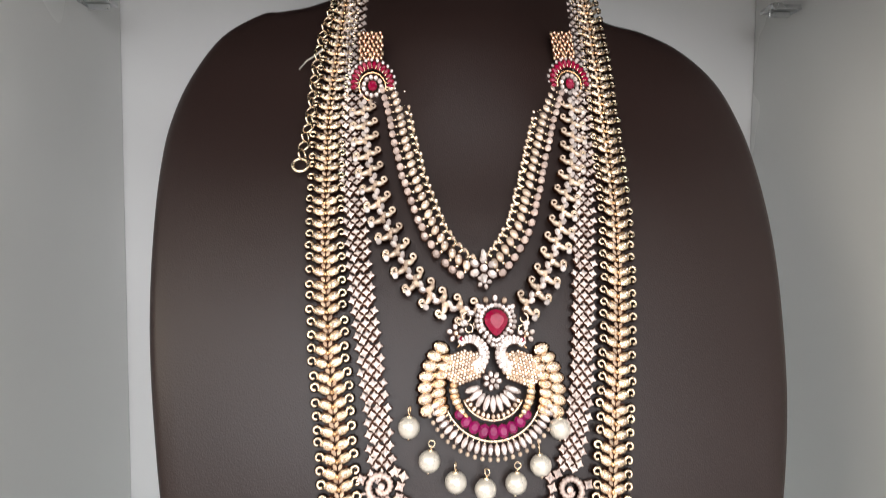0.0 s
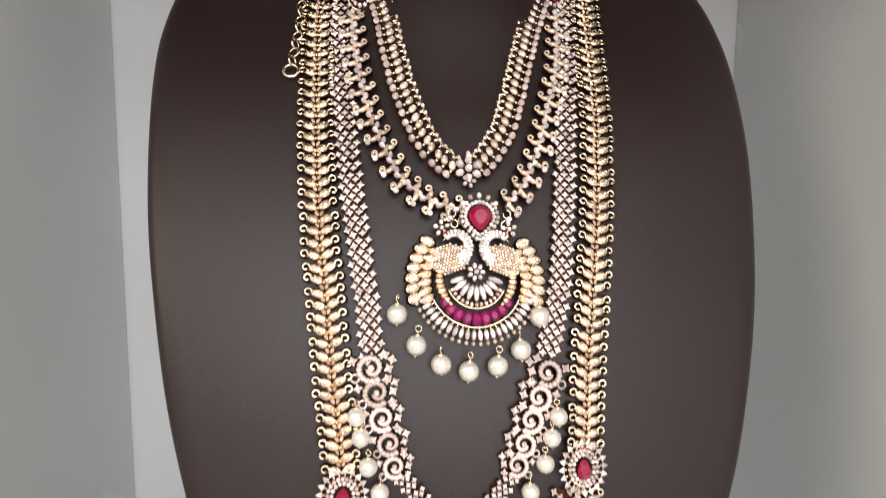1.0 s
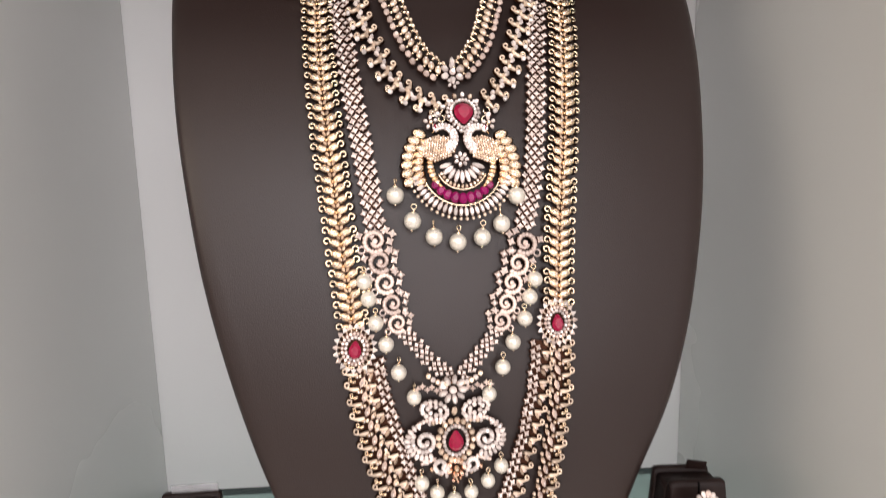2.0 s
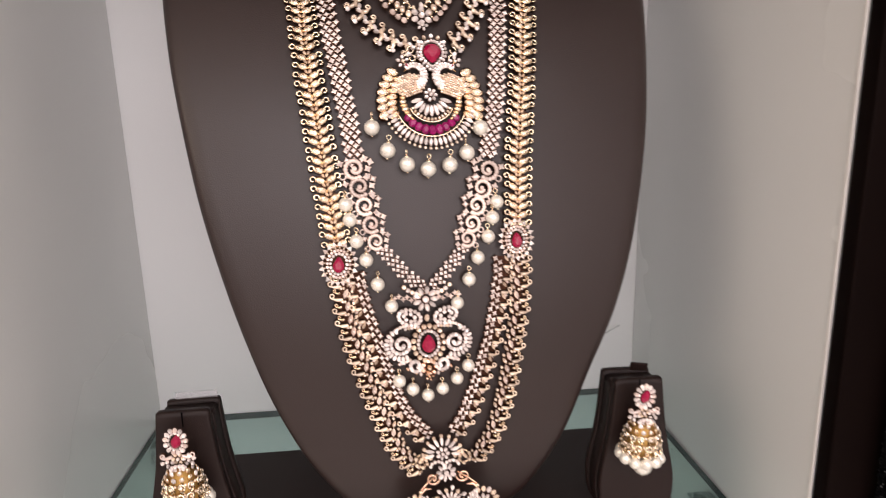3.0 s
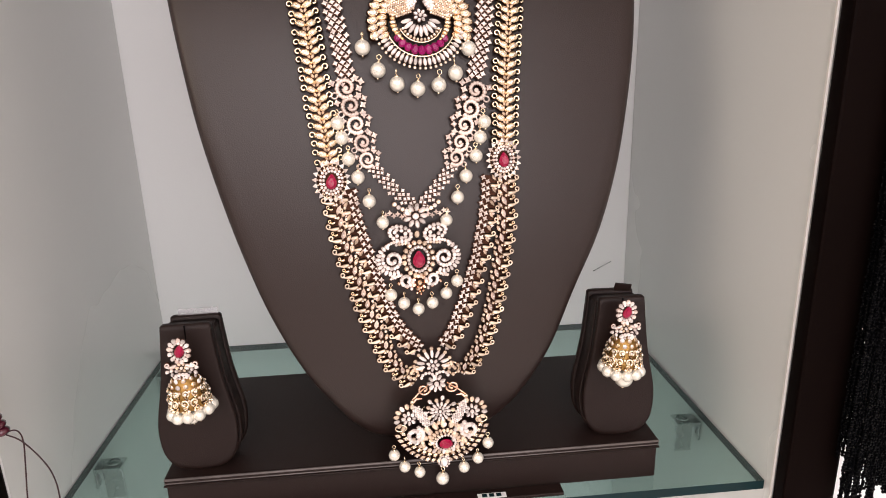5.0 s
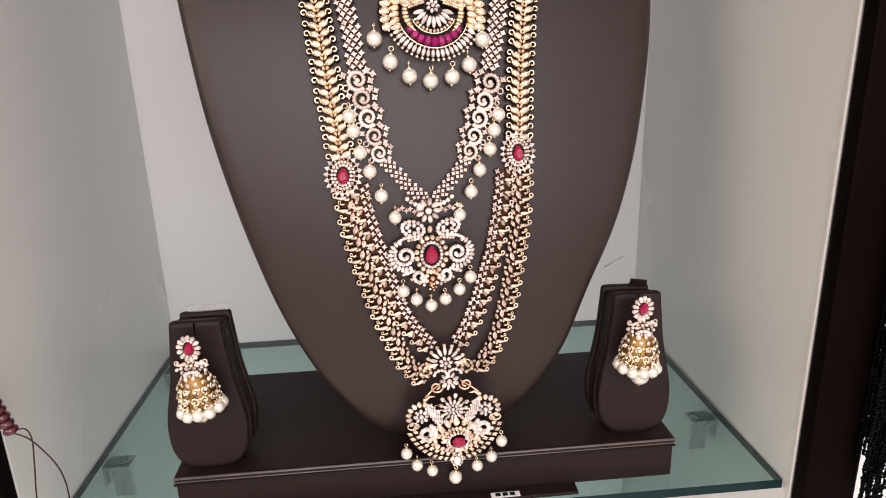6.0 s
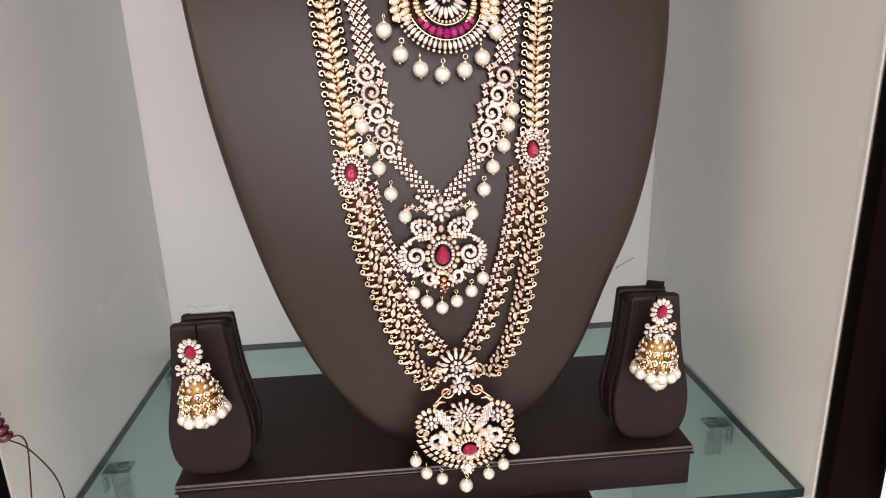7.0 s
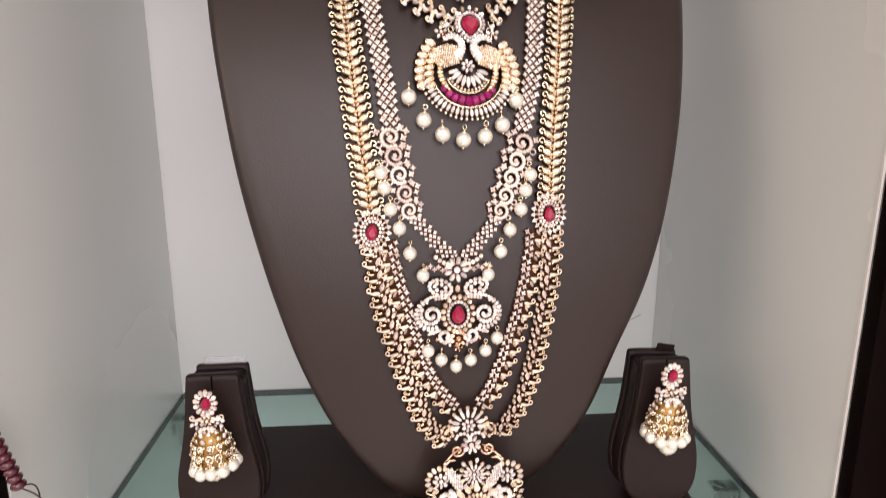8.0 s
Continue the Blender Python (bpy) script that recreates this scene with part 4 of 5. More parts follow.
def scroll_pendant(owner):
    m = seat_at(-0.0045, 0.1765, (0, 1), 0.004)
    s = Shape()
    flower(s, (-0.0010, 0.0275), 0.0078, 9, STONE, STONE)
    for k in (-1, 1):
        s.tube([(-0.001, -0.0004, 0.031), (k * 0.008, -0.0004, 0.0315), (k * 0.0135, -0.0004, 0.0350)], 0.0006, ROSEGOLD, 5)
        for i in range(5):
            f = i / 4
            s.gem((k * (0.004 + 0.0095 * f), -0.0008, 0.0308 + 0.0045 * f * f), 0.0015, 0.0015, 0.0012, STONE if i % 2 else CREAM, i, 6)
        for i in range(6):
            s.star((k * (0.0070 + 0.0024 * i), -0.0004, 0.0285 + 0.0004 * i - 0.0016 * (i % 2)), 0.0019, 0.0012, ROSESTONE, 4, 0.45)
        # eye-shaped scroll
        for q, n in ((1.0, 15), (0.52, 7)):
            for i in range(n):
                a = 2 * math.pi * i / n
                s.gem((k * (0.0108 + 0.0066 * q * math.cos(a)), -0.0006, 0.0168 + 0.0046 * q * math.sin(a) + 0.0012 * math.cos(a)), 0.0014, 0.0014, 0.0014, STONE, a, 6)
        # large side scroll with spikes
        curl(s, (k * 0.0162, 0.0006), 0.0066, 0.00075, ROSEGOLD, 90 - k * 60, 90 - k * 60 - k * 540, STONE, 26, 0.78)
        radial(s, (k * 0.0162, 0.0006), 0.0089, 12, 70 if k > 0 else 110, -110 if k > 0 else 290, 0.0012, 0.0019, 0.0013, STONE)
        for i in range(5):
            s.gem((k * (0.0060 + 0.0019 * i), -0.0006, 0.0108 - 0.0002 * i), 0.0011, 0.0011, 0.0011, CREAM if i % 2 else STONE, i, 6)
        # lower curl
        curl(s, (k * 0.0082, -0.0130), 0.0043, 0.0007, ROSEGOLD, 90 + k * 90, 90 + k * 90 + k * 400, STONE, 16, 0.6)
        for i in range(4):
            s.gem((k * (0.0052 + 0.0026 * i), -0.0005, -0.0188 + 0.0013 * i), 0.0011, 0.0014, 0.0011, ROSEGOLD if i % 2 else STONE, i, 6)
        s.gem((k * 0.0160, -0.0005, -0.0105), 0.0012, 0.0022, 0.0012, STONE, k * 1.0, 7)
    ring_of(s, (0, 0.0), 0.0062, 0.0078, 20, 0.0012, STONE)
    ring_of(s, (0, 0.0002), 0.0092, 0.0108, 17, 0.0017, CREAM)
    flower(s, (0, -0.0146), 0.0058, 7, ROSEGOLD, PALEGOLD)
    for k in (-1, 1):
        for i in range(7):
            f = i / 6
            s.gem((k * (0.0118 + 0.0098 * f), -0.0007, 0.0118 + 0.0014 * math.sin(math.pi * f) - 0.0040 * f), 0.0011, 0.0012, 0.0011, STONE if i % 2 else ROSESTONE, f, 6)
            s.gem((k * (0.0112 + 0.0066 * f), -0.0006, -0.0094 - 0.0020 * f), 0.0010, 0.0011, 0.0010, ROSESTONE, f, 6)
    flower(s, (0, -0.0205), 0.0030, 5, ROSEGOLD, PALEGOLD)
    s.gem((-0.0005, -0.0008, 0.0160), 0.0017, 0.0024, 0.0013, CREAM, 0, 7)
    s.arc((0, 0.0002, 0), 0.0072, 0.0006, ROSEGOLD, seg=22, sides=5, squash=1.18)
    body = part("pendant", s, owner, m, "openwork scroll pendant set with white stones")
    s = Shape()
    s.gem((0, -0.0010, -0.0004), 0.0041, 0.0050, 0.0026, RUBY, 0, 14, None, 0.45)
    part("ruby", s, body, m, "pear-cut ruby")
    for x, z in ((-0.0255, 0.2011), (0.0136, 0.2001), (-0.0227, 0.1547), (-0.0148, 0.1487), (-0.0058, 0.1439), (0.0032, 0.1474), (0.0122, 0.153), (0.0193, 0.1606)):
        hang(body, PEARL_SMALL, x, chest(x, z) - 0.005, z)


scroll_pendant(lattice)

# ---- fourth necklace: long gold scroll chain ----
N4_LEFT = [(-0.0700, 0.518), (-0.0712, 0.5026), (-0.0735, 0.470), (-0.0742, 0.440), (-0.0731, 0.414), (-0.0715, 0.385), (-0.0695, 0.360), (-0.0662, 0.330), (-0.0625, 0.300), (-0.0598, 0.275), (-0.0570, 0.255), (-0.0550, 0.237)]
N4_RIGHT = [(0.0660, 0.524), (0.0688, 0.505), (0.0694, 0.480), (0.0688, 0.455), (0.0675, 0.429), (0.0668, 0.405), (0.0655, 0.385), (0.0630, 0.358), (0.0598, 0.328), (0.0563, 0.300), (0.0535, 0.272), (0.0525, 0.243)]
OUTER_LEFT = [(-0.0545, 0.217), (-0.0522, 0.197), (-0.0462, 0.170), (-0.0395, 0.148), (-0.0321, 0.125), (-0.0240, 0.105), (-0.0135, 0.090)]
INNER_LEFT = [(-0.0460, 0.2185), (-0.0430, 0.199), (-0.0366, 0.176), (-0.0280, 0.148), (-0.0205, 0.130), (-0.0075, 0.1120)]
OUTER_RIGHT = [(0.0535, 0.224), (0.0530, 0.205), (0.0508, 0.182), (0.0463, 0.1536), (0.0415, 0.1315), (0.0340, 0.1084), (0.0230, 0.0930)]
INNER_RIGHT = [(0.0432, 0.222), (0.0412, 0.204), (0.0375, 0.184), (0.0320, 0.1636), (0.0252, 0.1425), (0.0175, 0.1230), (0.0085, 0.1125)]
haram = thing("long_gold_necklace", "long gold scroll-link necklace with ruby medallions and a pearl-fringed pendant", "necklace", on_chest(0.006, 0.09), "layered necklaces")
scroll = scroll_link()
strand(haram, "scroll_link", scroll, N4_LEFT, 0.0053, 0.0, 0.0022, lambda i: 1.07)
strand(haram, "scroll_link", scroll, N4_RIGHT, 0.0053, 0.0, 0.0022, lambda i: 1.07)
wheat_l, wheat_r, ladder_l, ladder_r = wheat_link(1), wheat_link(-1), ladder_link(1), ladder_link(-1)
strand(haram, "wheat_link", wheat_l, OUTER_LEFT, 0.0078, 0.001, 0.0024, lambda i: 1.06)
strand(haram, "wheat_link", wheat_r, OUTER_RIGHT, 0.0078, 0.001, 0.0024, lambda i: 1.06)
strand(haram, "star_link", ladder_l, INNER_LEFT, 0.0078, 0.001, 0.0020, lambda i: 1.06)
strand(haram, "star_link", ladder_r, INNER_RIGHT, 0.0078, 0.001, 0.0020, lambda i: 1.06)


def medallion(owner, x, z, turn):
    m = seat_at(x, z, (math.sin(radians(turn)), math.cos(radians(turn))), 0.0045) @ Matrix.Scale(1.03, 4)
    s = Shape()
    ring_of(s, (0, 0), 0.0046, 0.0058, 16, 0.0010, STONE)
    ring_of(s, (0, 0), 0.0063, 0.0076, 22, 0.0010, ROSESTONE)
    # dark disc behind the rings, coloured like shade
    s.ball((0, 0.0010, 0), (0.0088, 0.0008, 0.0104), SHADEBACK, 20, 4)
    for i in range(20):
        a = 2 * math.pi * i / 20
        s.tube([(0.0066 * math.cos(a), 0.0, 0.0080 * math.sin(a)), (0.0092 * math.cos(a), 0.0, 0.0107 * math.sin(a))], 0.0005, CREAM, 4)
        s.star((0.0095 * math.cos(a), -0.0004, 0.0110 * math.sin(a)), 0.0017, 0.0008, STONE if i % 2 else ROSESTONE, 3, 0.55, math.pi / 2 - a)
    b = part("medallion", s, owner, m, "oval medallion ringed with white stones")
    s = Shape()
    s.gem((0, -0.0010, -0.0008), 0.0032, 0.0040, 0.0020, RUBY, 0, 14, None, 0.45)
    part("ruby", s, b, m, "pear-cut ruby")


medallion(haram, -0.0545, 0.2275, 6)
medallion(haram, 0.0508, 0.2350, -4)


def fringe_pendant(owner):
    """The lowest pendant: a fan, a flower, a sunburst between two peacocks, a ruby and a garland of leaves."""
    m = Matrix.Translation((0.0065, -0.0045, 0.0615)) @ Matrix.Rotation(radians(-3.2), 4, "Y")
    s = Shape()
    # fan over a flower, joined by curls to the strands
    radial(s, (-0.0020, 0.0425), 0.0084, 9, -6, 186, 0.0012, 0.0032, 0.0015, STONE)
    radial(s, (-0.0020, 0.0425), 0.0120, 9, -2, 182, 0.0013, 0.0013, 0.0012, CREAM)
    flower(s, (-0.0020, 0.0425), 0.0046, 7, STONE, STONE)
    flower(s, (-0.0008, 0.0295), 0.0064, 9, STONE, STONE, 0.3)
    for k in (-1, 1):
        curl(s, (-0.0022 + k * 0.0128, 0.0385), 0.0056, 0.0007, LEAFGOLD, 90 + k * 70, 90 + k * 70 - k * 500, CREAM, 9, 0.72)
        curl(s, (k * 0.0095, 0.0258), 0.0045, 0.0009, ROSEGOLD, 90 + k * 80, 90 + k * 80 + k * 470, None, 0, 0.72)
        s.tube([(k * 0.0060, -0.0004, 0.0290), (k * 0.0130, -0.0004, 0.0235), (k * 0.0178, -0.0006, 0.0190)], 0.0007, ROSEGOLD, 5)
        s.arc((-0.0015 + k * 0.0046, -0.0006, 0.0342), 0.0042, 0.0008, STONE, 90 - k * 90, 90 + k * 110, 10, 5, 0.85)
        for i in range(7):
            a = radians(90 + k * (-80 + 32 * i))
            s.gem((-0.0015 + k * 0.0046 + 0.0042 * math.cos(a), -0.0012, 0.0342 + 0.0036 * math.sin(a)), 0.0012, 0.0012, 0.0012, STONE, a, 6)
        # peacock: slanting stone-set body, head and beak of rose gold
        pave(s, (k * 0.0128, 0.0068), 0.0034, 0.0098, STONE, 0.0009, -0.0014, k * -0.50)
        s.tube([(k * 0.0178, -0.0012, 0.0172), (k * 0.0150, -0.0013, 0.0200), (k * 0.0112, -0.0012, 0.0196)], [0.0012, 0.0011, 0.0004], ROSEGOLD, 6)
        s.ball((k * 0.0180, -0.0014, 0.0180), (0.0017, 0.0012, 0.0015), PALEGOLD, 7, 4)
        s.tube([(k * 0.0188, -0.0008, 0.0170), (k * 0.0150, -0.0010, 0.0105), (k * 0.0095, -0.0010, 0.0135)], 0.0006, PALEGOLD, 5)
        # round fanned tail with a flower in it
        flower(s, (k * 0.0212, 0.0058), 0.0054, 8, STONE, STONE)
        for i in range(9):
            a = radians(90 + k * (38 - 23 * i))
            p = (k * 0.0205 + 0.0092 * math.cos(a), 0.0058 + 0.0088 * math.sin(a))
            s.gem((p[0], -0.0008, p[1]), 0.0016, 0.0022, 0.0013, CREAM if i % 3 else STONE, math.pi / 2 - a, 7)
            s.tube([(k * 0.0205 + 0.0052 * math.cos(a), 0.0, 0.0058 + 0.0050 * math.sin(a)), (p[0], 0.0, p[1])], 0.0006, SHADEBACK, 4)
        # open gold eye beside the tail, scroll below it
        s.arc((k * 0.0272, -0.0006, -0.0010), 0.0038, 0.0007, PALEGOLD, seg=14, sides=5, squash=0.62)
        curl(s, (k * 0.0184, -0.0072), 0.0060, 0.0009, SHADEBACK, 90 + k * 30, 90 + k * 30 + k * 450, STONE, 22, 0.62)
        for i in range(4):
            s.gem((k * (0.0098 - 0.0008 * i), -0.0009, -0.0030 - 0.0036 * i), 0.0015, 0.0022, 0.0014, STONE if i % 2 else CREAM, k * 0.5, 7)
            s.gem((k * (0.0142 - 0.0004 * i), -0.0008, -0.0115 - 0.0022 * i), 0.0014, 0.0018, 0.0013, CREAM, k * (0.9 - 0.1 * i), 7)
    # sunburst
    for i in range(14):
        a = 2 * math.pi * i / 14
        q = 0.0102 if i % 2 else 0.0086
        s.tube([(0.003 * math.cos(a), -0.0004, 0.0085 + 0.003 * math.sin(a)), (q * math.cos(a), -0.0004, 0.0085 + q * math.sin(a))], 0.0007, STONE, 4)
        s.gem((q * math.cos(a), -0.0010, 0.0085 + q * math.sin(a)), 0.0014, 0.0018, 0.0014, STONE if i % 2 else CREAM, math.pi / 2 - a, 7)
        s.gem((0.0056 * math.cos(a), -0.0012, 0.0085 + 0.0056 * math.sin(a)), 0.0010, 0.0019, 0.0013, STONE, math.pi / 2 - a, 7)
    flower(s, (0, 0.0085), 0.0042, 8, STONE, STONE)
    # tall petals over the ruby, close rows of stones round it
    radial(s, (0.0012, -0.0158), 0.0148, 7, 22, 158, 0.0021, 0.0038, 0.0014, CREAM, 0.2, -0.0007)
    radial(s, (0.0012, -0.0158), 0.0098, 13, 4, 176, 0.0012, 0.0017, 0.0013, CREAM, 0.0, -0.0012)
    for q in (0.0066, 0.0083):
        ring_of(s, (0.0018, -0.0160), q, q * 0.86, 20, 0.0010, STONE if q < 0.007 else CREAM)
    # garland of leaves in two rows
    for row, q, n, mat in ((0, 0.0372, 21, CREAM), (1, 0.0326, 18, PALEGOLD)):
        for i in range(n):
            a = radians(201 + i * 138 / (n - 1))
            turn = Matrix.Translation((q * 0.86 * math.cos(a), -0.0006 - 0.0005 * row, 0.0060 + q * 0.955 * math.sin(a))) @ Matrix.Rotation(-a + (0.8 if math.cos(a) < 0 else -0.8), 4, "Y")
            s.leaf(turn, 0.0023, 0.0013, mat, 0.0012)
            s.ball((0.0004, -0.0013, 0), 0.0007, STONE, 5, 3, turn, False)
    for i in range(15):
        a = radians(214 + i * 112 / 14)
        s.gem((0.0238 * math.cos(a), -0.0009, 0.0050 + 0.0275 * math.sin(a)), 0.0014, 0.0020, 0.0013, STONE if i % 2 else CREAM, math.pi / 2 - a + 0.5, 7)
    s.gem((-0.0005, -0.0012, -0.0306), 0.0027, 0.0034, 0.0019, STONE, math.pi, 10, None, 0.2)
    ring_of(s, (-0.0005, -0.0304), 0.0036, 0.0042, 11, 0.0010, STONE)
    body = part("pendant", s, owner, m, "large stone-set peacock pendant with a leaf garland")
    s = Shape()
    s.gem((0.0018, -0.0018, -0.0162), 0.0045, 0.0037, 0.0024, RUBY, 0.12, 14)
    part("ruby", s, body, m, "oval ruby")
    for x, z in ((-0.0260, 0.0399), (-0.0193, 0.0303), (-0.0093, 0.0252), (0.0212, 0.0263), (0.0309, 0.0326), (0.0379, 0.0440)):
        hang(body, PEARL_SMALL, x, -0.0065, z)
    hang(body, PEARL_BIG, 0.0062, -0.0068, 0.0190)


fringe_pendant(haram)

# extension chain of the long necklace, hanging loose beside it
rings = stations([(-0.078, 0.505), (-0.0825, 0.484), (-0.0838, 0.460), (-0.0835, 0.440), (-0.0848, 0.426), (-0.0853, 0.4175)], 0.0046)
small = Shape()
small.arc((0, 0, 0), 0.0027, 0.00062, PALEGOLD, seg=14, sides=6)
small = small.mesh("extension_ring")
for i, (x, z, up) in enumerate(rings):
    part("extension_ring", small, haram, seat_at(x, z, up, 0.0035) @ pose(0, 0, 0, 0, 0, 62 if i % 2 else -20))
s = Shape()
s.arc((0, 0, 0), 0.0037, 0.0009, PALEGOLD, seg=18, sides=6)
part("end_ring", s, haram, seat_at(-0.0855, 0.4132, (0, 1), 0.0035), "larger ring ending the extension chain")


# loose thread end at the top of the extension chain
s = Shape()
s.tube([tuple(on_chest(x, z, o)) for x, z, o in ((-0.0795, 0.4800, 0.004), (-0.0840, 0.4735, 0.006), (-0.0885, 0.4700, 0.006), (-0.0920, 0.4650, 0.005))], 0.0004, PEARL, 5)
part("thread_end", s, haram, None, "pale loose thread end")


# ---- earrings ----
def earring(x, y, z, turn, big):
    th = thing("bell_earring", "gold bell earring with ruby stud and pearls, on its stand", "earring", (x, y, z - 0.05), "pair of earrings")
    m = pose(x, y, z, 0, turn * 0.3, 0)
    s = Shape()
    ring_of(s, (0, 0), 0.0041, 0.0054, 13, 0.0011, STONE)
    for i in range(13):
        a = 2 * math.pi * i / 13
        s.gem((0.0058 * math.cos(a), -0.0006, 0.0073 * math.sin(a)), 0.0015, 0.0017, 0.0014, STONE if i % 3 else ROSESTONE, math.pi / 2 - a, 7)
    s.arc((0, 0.0004, 0), 0.0056, 0.0009, SHADEBACK, seg=16, sides=5, squash=1.25)
    stud = part("stud", s, th, m, "oval stud ringed with white stones")
    s = Shape()
    s.gem((0.0004, -0.0010, 0), 0.0029, 0.0040, 0.0022, RUBY, 0.3, 12, None, 0.3)
    part("ruby", s, stud, m, "oval ruby")
    s = Shape()
    for k in (-1, 1):
        flower(s, (k * 0.0062, -0.0125), 0.0044, 5, STONE, STONE, 0.3 * k)
        paisley(s, k, k * 0.0026, -0.0092, 0.0058, 0.0016, 0.0013, ROSESTONE, 0.0)
    flower(s, (0, -0.0112), 0.0040, 6, CREAM, STONE)
    part("flower_bar", s, th, m, "row of small stone flowers")
    # bell: closed domed shell, dark in place of shaded gaps, with open scrolls laid on it
    hang_m = m @ Matrix.Translation((0, 0, -0.0150)) @ pose(0, 0, 0, 0, turn, 0)
    s = Shape()
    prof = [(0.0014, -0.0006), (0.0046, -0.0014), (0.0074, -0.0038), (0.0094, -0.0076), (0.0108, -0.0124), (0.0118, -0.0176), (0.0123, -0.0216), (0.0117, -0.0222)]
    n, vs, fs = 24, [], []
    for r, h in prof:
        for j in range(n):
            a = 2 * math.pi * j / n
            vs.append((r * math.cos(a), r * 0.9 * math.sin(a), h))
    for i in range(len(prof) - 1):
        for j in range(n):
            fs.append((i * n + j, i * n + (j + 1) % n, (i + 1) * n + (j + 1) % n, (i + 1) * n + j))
    s.add(vs, fs, SHADEGOLD)

    def on_bell(a, h, out=0.0004):
        r = float(np.interp(-h, [-p[1] for p in prof], [p[0] for p in prof])) + out
        return Matrix.Translation((r * math.cos(a), r * 0.9 * math.sin(a), h)) @ Matrix.Rotation(a + math.pi / 2, 4, "Z")

    for row, h, cnt, q in ((0, -0.0108, 12, 0.0021), (1, -0.0168, 13, 0.0025)):
        for j in range(cnt):
            a = 2 * math.pi * (j + 0.3 + 0.5 * row) / cnt
            base = on_bell(a, h)
            d = 1 if j % 2 else -1
            s.arc((0, -0.0003, 0.0006), q, 0.00085, PALEGOLD, 90 - d * 150, 90 + d * 200, 11, 5, 1.05, 0.5, base)
            s.ball((0, -0.0007, 0.0006), 0.0008, CREAM if row else STONE, 6, 4, base, False)
            s.leaf(base @ Matrix.Translation((0, -0.0002, -q * 1.25)) @ Matrix.Rotation(d * 0.7, 4, "Y"), 0.0019, 0.0008, PALEGOLD, 0.0010)
            s.ball((q * 1.25, -0.0004, q * 0.9), 0.0009, CREAM, 6, 4, base, False)
    for row, h, cnt in ((0, -0.0030, 9), (1, -0.0062, 12)):
        for j in range(cnt):
            base = on_bell(2 * math.pi * (j + 0.5 * row) / cnt, h)
            s.ball((0, -0.0003, 0), (0.0016, 0.0009, 0.0017), (STONE, CREAM, LEAFGOLD)[(j + row) % 3], 7, 5, base, False)
    for j in range(22):
        base = on_bell(2 * math.pi * j / 22, -0.0214)
        s.ball((0, -0.0003, 0), 0.0011, CREAM if j % 2 else PALEGOLD, 6, 4, base, False)
    ring_of(s, (0, -0.0010), 0.0040, 0.0014, 10, 0.0014, STONE, -0.0034)
    part("bell", s, th, hang_m, "gold scroll bell, its shell dark like shaded gaps")
    for j in range(11):
        a = 2 * math.pi * (j + 0.25) / 11
        part("pearl", PEARL_SMALL, th, hang_m @ Matrix.Translation((0.0124 * math.cos(a), 0.0110 * math.sin(a), -0.0256 + random.uniform(-0.0008, 0.0008))))
    if big:
        part("pearl", PEARL_LARGE, th, hang_m @ Matrix.Translation((0.0, -0.0055, -0.0300)), "large centre pearl")
    else:
        part("pearl", PEARL_BIG, th, hang_m @ Matrix.Translation((0.001, -0.0060, -0.0282)), "centre pearl")


# gold of the bell shell, darkened to imitate shade between the scrolls
SHADEGOLD = material("shaded_gold", (0.33, 0.19, 0.06), 0.38, 1.0, vary=0.25, grain=300, bump=0.4, bump_scale=1800)
PEARL_LARGE = pearl_mesh(0.0064)
earring(-0.1557, -0.0050, 0.1255, -4.5, False)
earring(0.1313, -0.0030, 0.1318, 2.0, True)

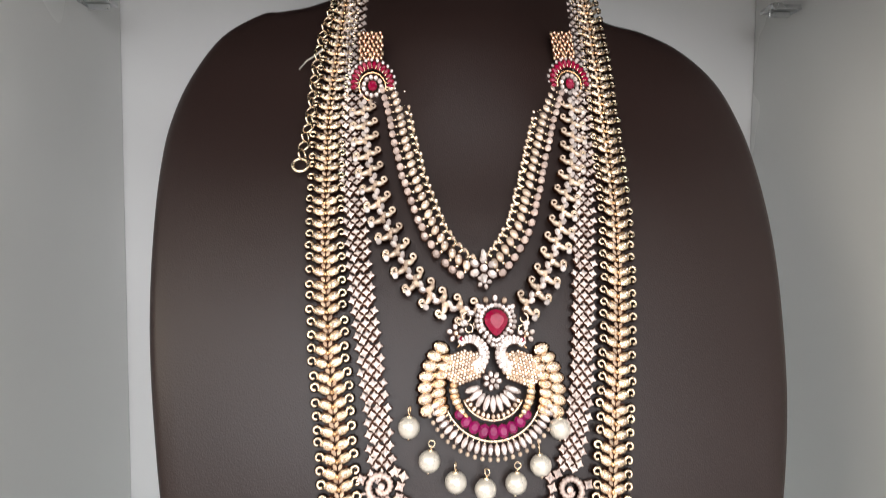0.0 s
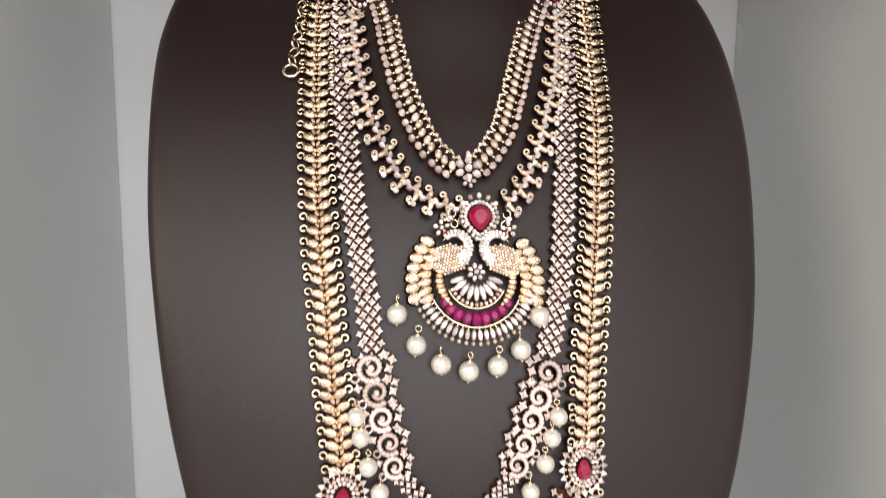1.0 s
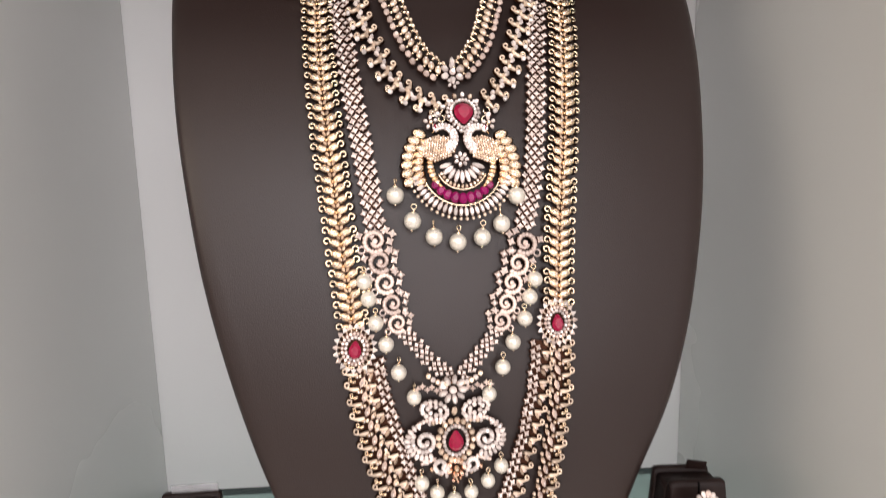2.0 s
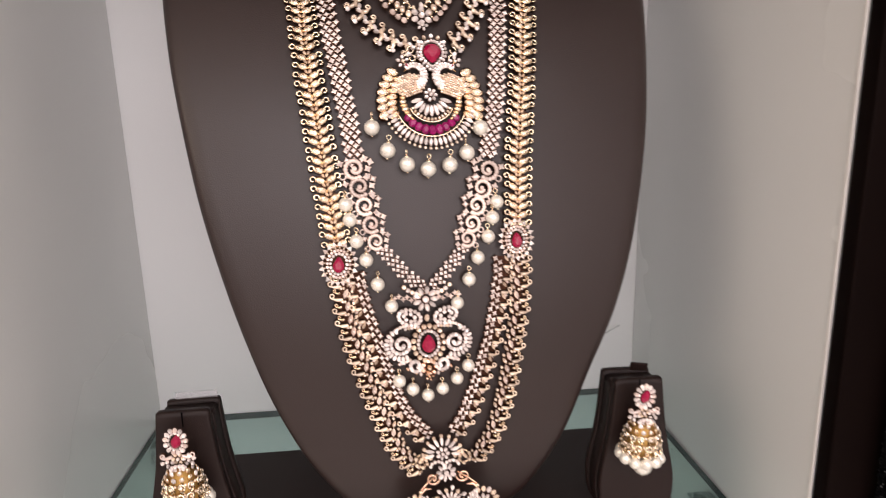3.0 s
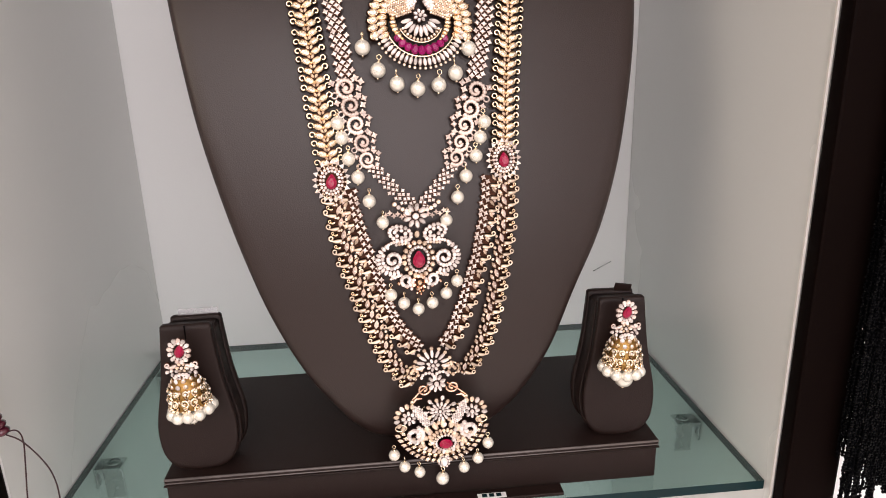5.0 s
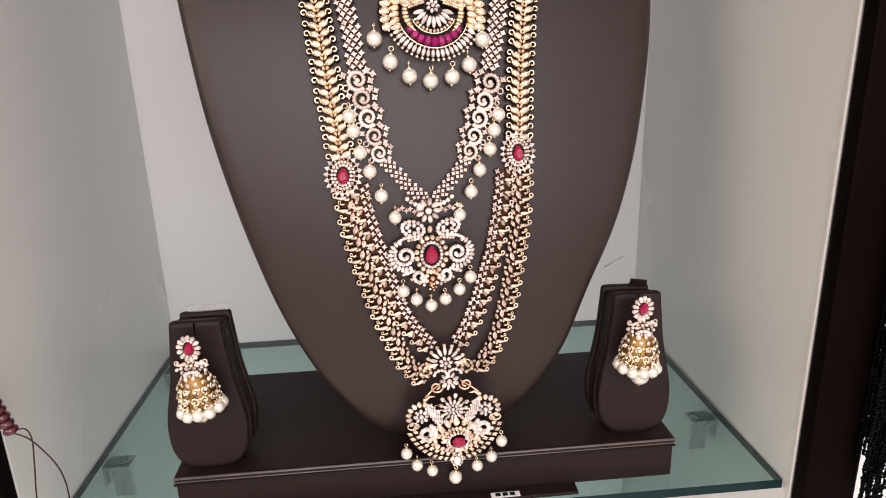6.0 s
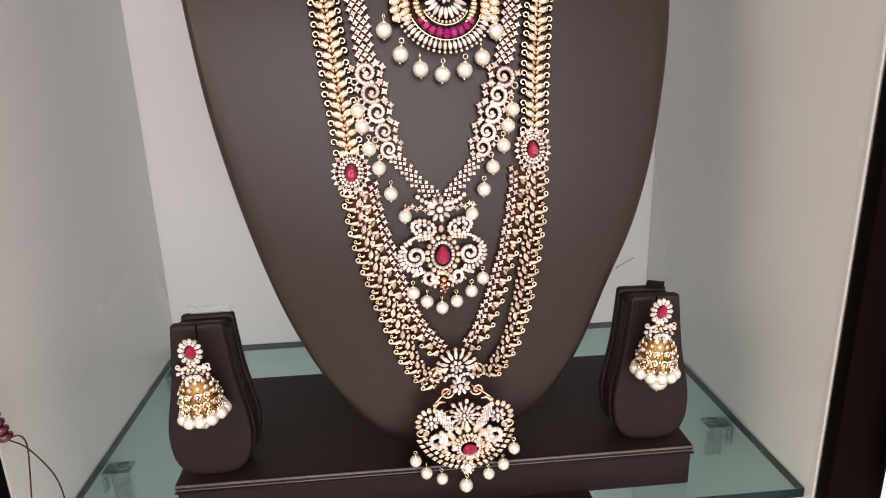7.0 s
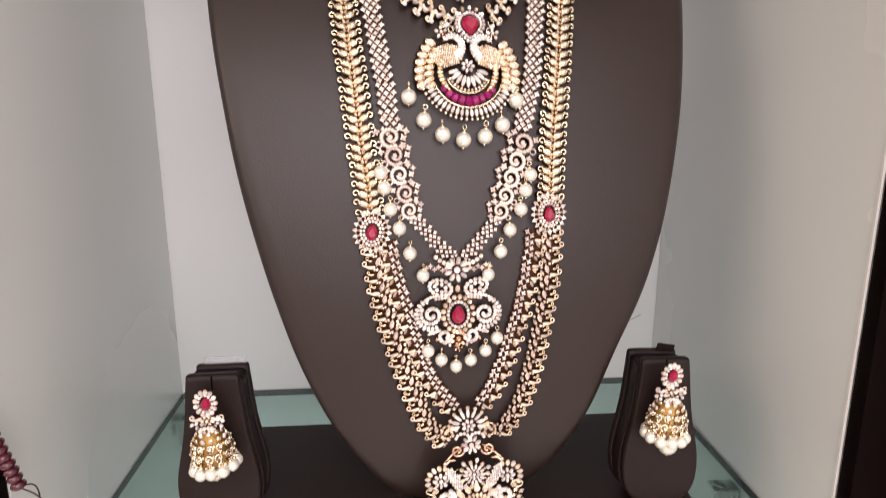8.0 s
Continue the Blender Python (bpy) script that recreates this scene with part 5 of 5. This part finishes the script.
# ---- clutter at the edges ----
# maroon bead tassel and its thread on the post
tassel = thing("bead_tassel", "maroon bead string with a loose thread loop hanging by the post", "tassel", (-0.262, -0.040, 0.10))
for i in range(9):
    s = Shape()
    s.ball((0, 0, 0), (0.0042, 0.0042, 0.0028), MAROON, 10, 6)
    part("bead", s, tassel, pose(-0.2475 - 0.0013 * i, -0.040, 0.0985 + 0.0042 * i, 0, -18, 0))
s = Shape()
s.tube(spline([(-0.2465, -0.040, 0.0975), (-0.2400, -0.040, 0.0985), (-0.2375, -0.040, 0.092), (-0.2395, -0.040, 0.075), (-0.243, -0.040, 0.050), (-0.245, -0.040, 0.02)], 6), 0.00045, THREAD, 5)
part("thread", s, tassel)
s = Shape()
s.tube(spline([(-0.2465, -0.0405, 0.0970), (-0.2380, -0.0405, 0.0915), (-0.2290, -0.0405, 0.078), (-0.2250, -0.0405, 0.066), (-0.2245, -0.0405, 0.050), (-0.227, -0.0405, 0.02)], 6), 0.00045, THREAD, 5)
part("thread", s, tassel)

# black bead strands hanging before the neighbouring display
for i in range(9):
    x = 0.2688 + 0.0052 * i
    th = thing("bead_strand", "shiny black bead strands hanging by the dark post", "bead strand", (x, -0.045, 0.30), "black bead strands")
    low = (0.030, -0.002, 0.008, 0.024, 0.004, 0.018, 0.010, 0.014, 0.006)[i]
    for j in range(9):
        s = Shape()
        z, dx, dy = low + random.uniform(0, 0.026) * (j % 3 > 0), (j - 4) * 0.00062, 0.004 * (j % 3) - 0.004 + random.uniform(-0.001, 0.001)
        s.tube([(dx, dy, z), (dx, dy, 0.31)], 0.0005, JET, 4)
        while z < 0.31:
            s.ball((dx + random.uniform(-0.0004, 0.0004), dy + random.uniform(-0.0008, 0.0008), z), random.uniform(0.0010, 0.0014), JET, 6, 4, None, False)
            z += 0.0022
        part("bead_string", s, th, Matrix.Translation((x, -0.045, 0)))

# a stub of wire behind the bust
wire = Shape()
wire.tube([(0.200, 0.268, 0.0665), (0.210, 0.271, 0.0700), (0.221, 0.272, 0.0750)], 0.0006, STEEL, 5)
tagged(new("wire_stub", wire.mesh("wire_stub")), "short grey wire end sticking out behind the bust", "wire")
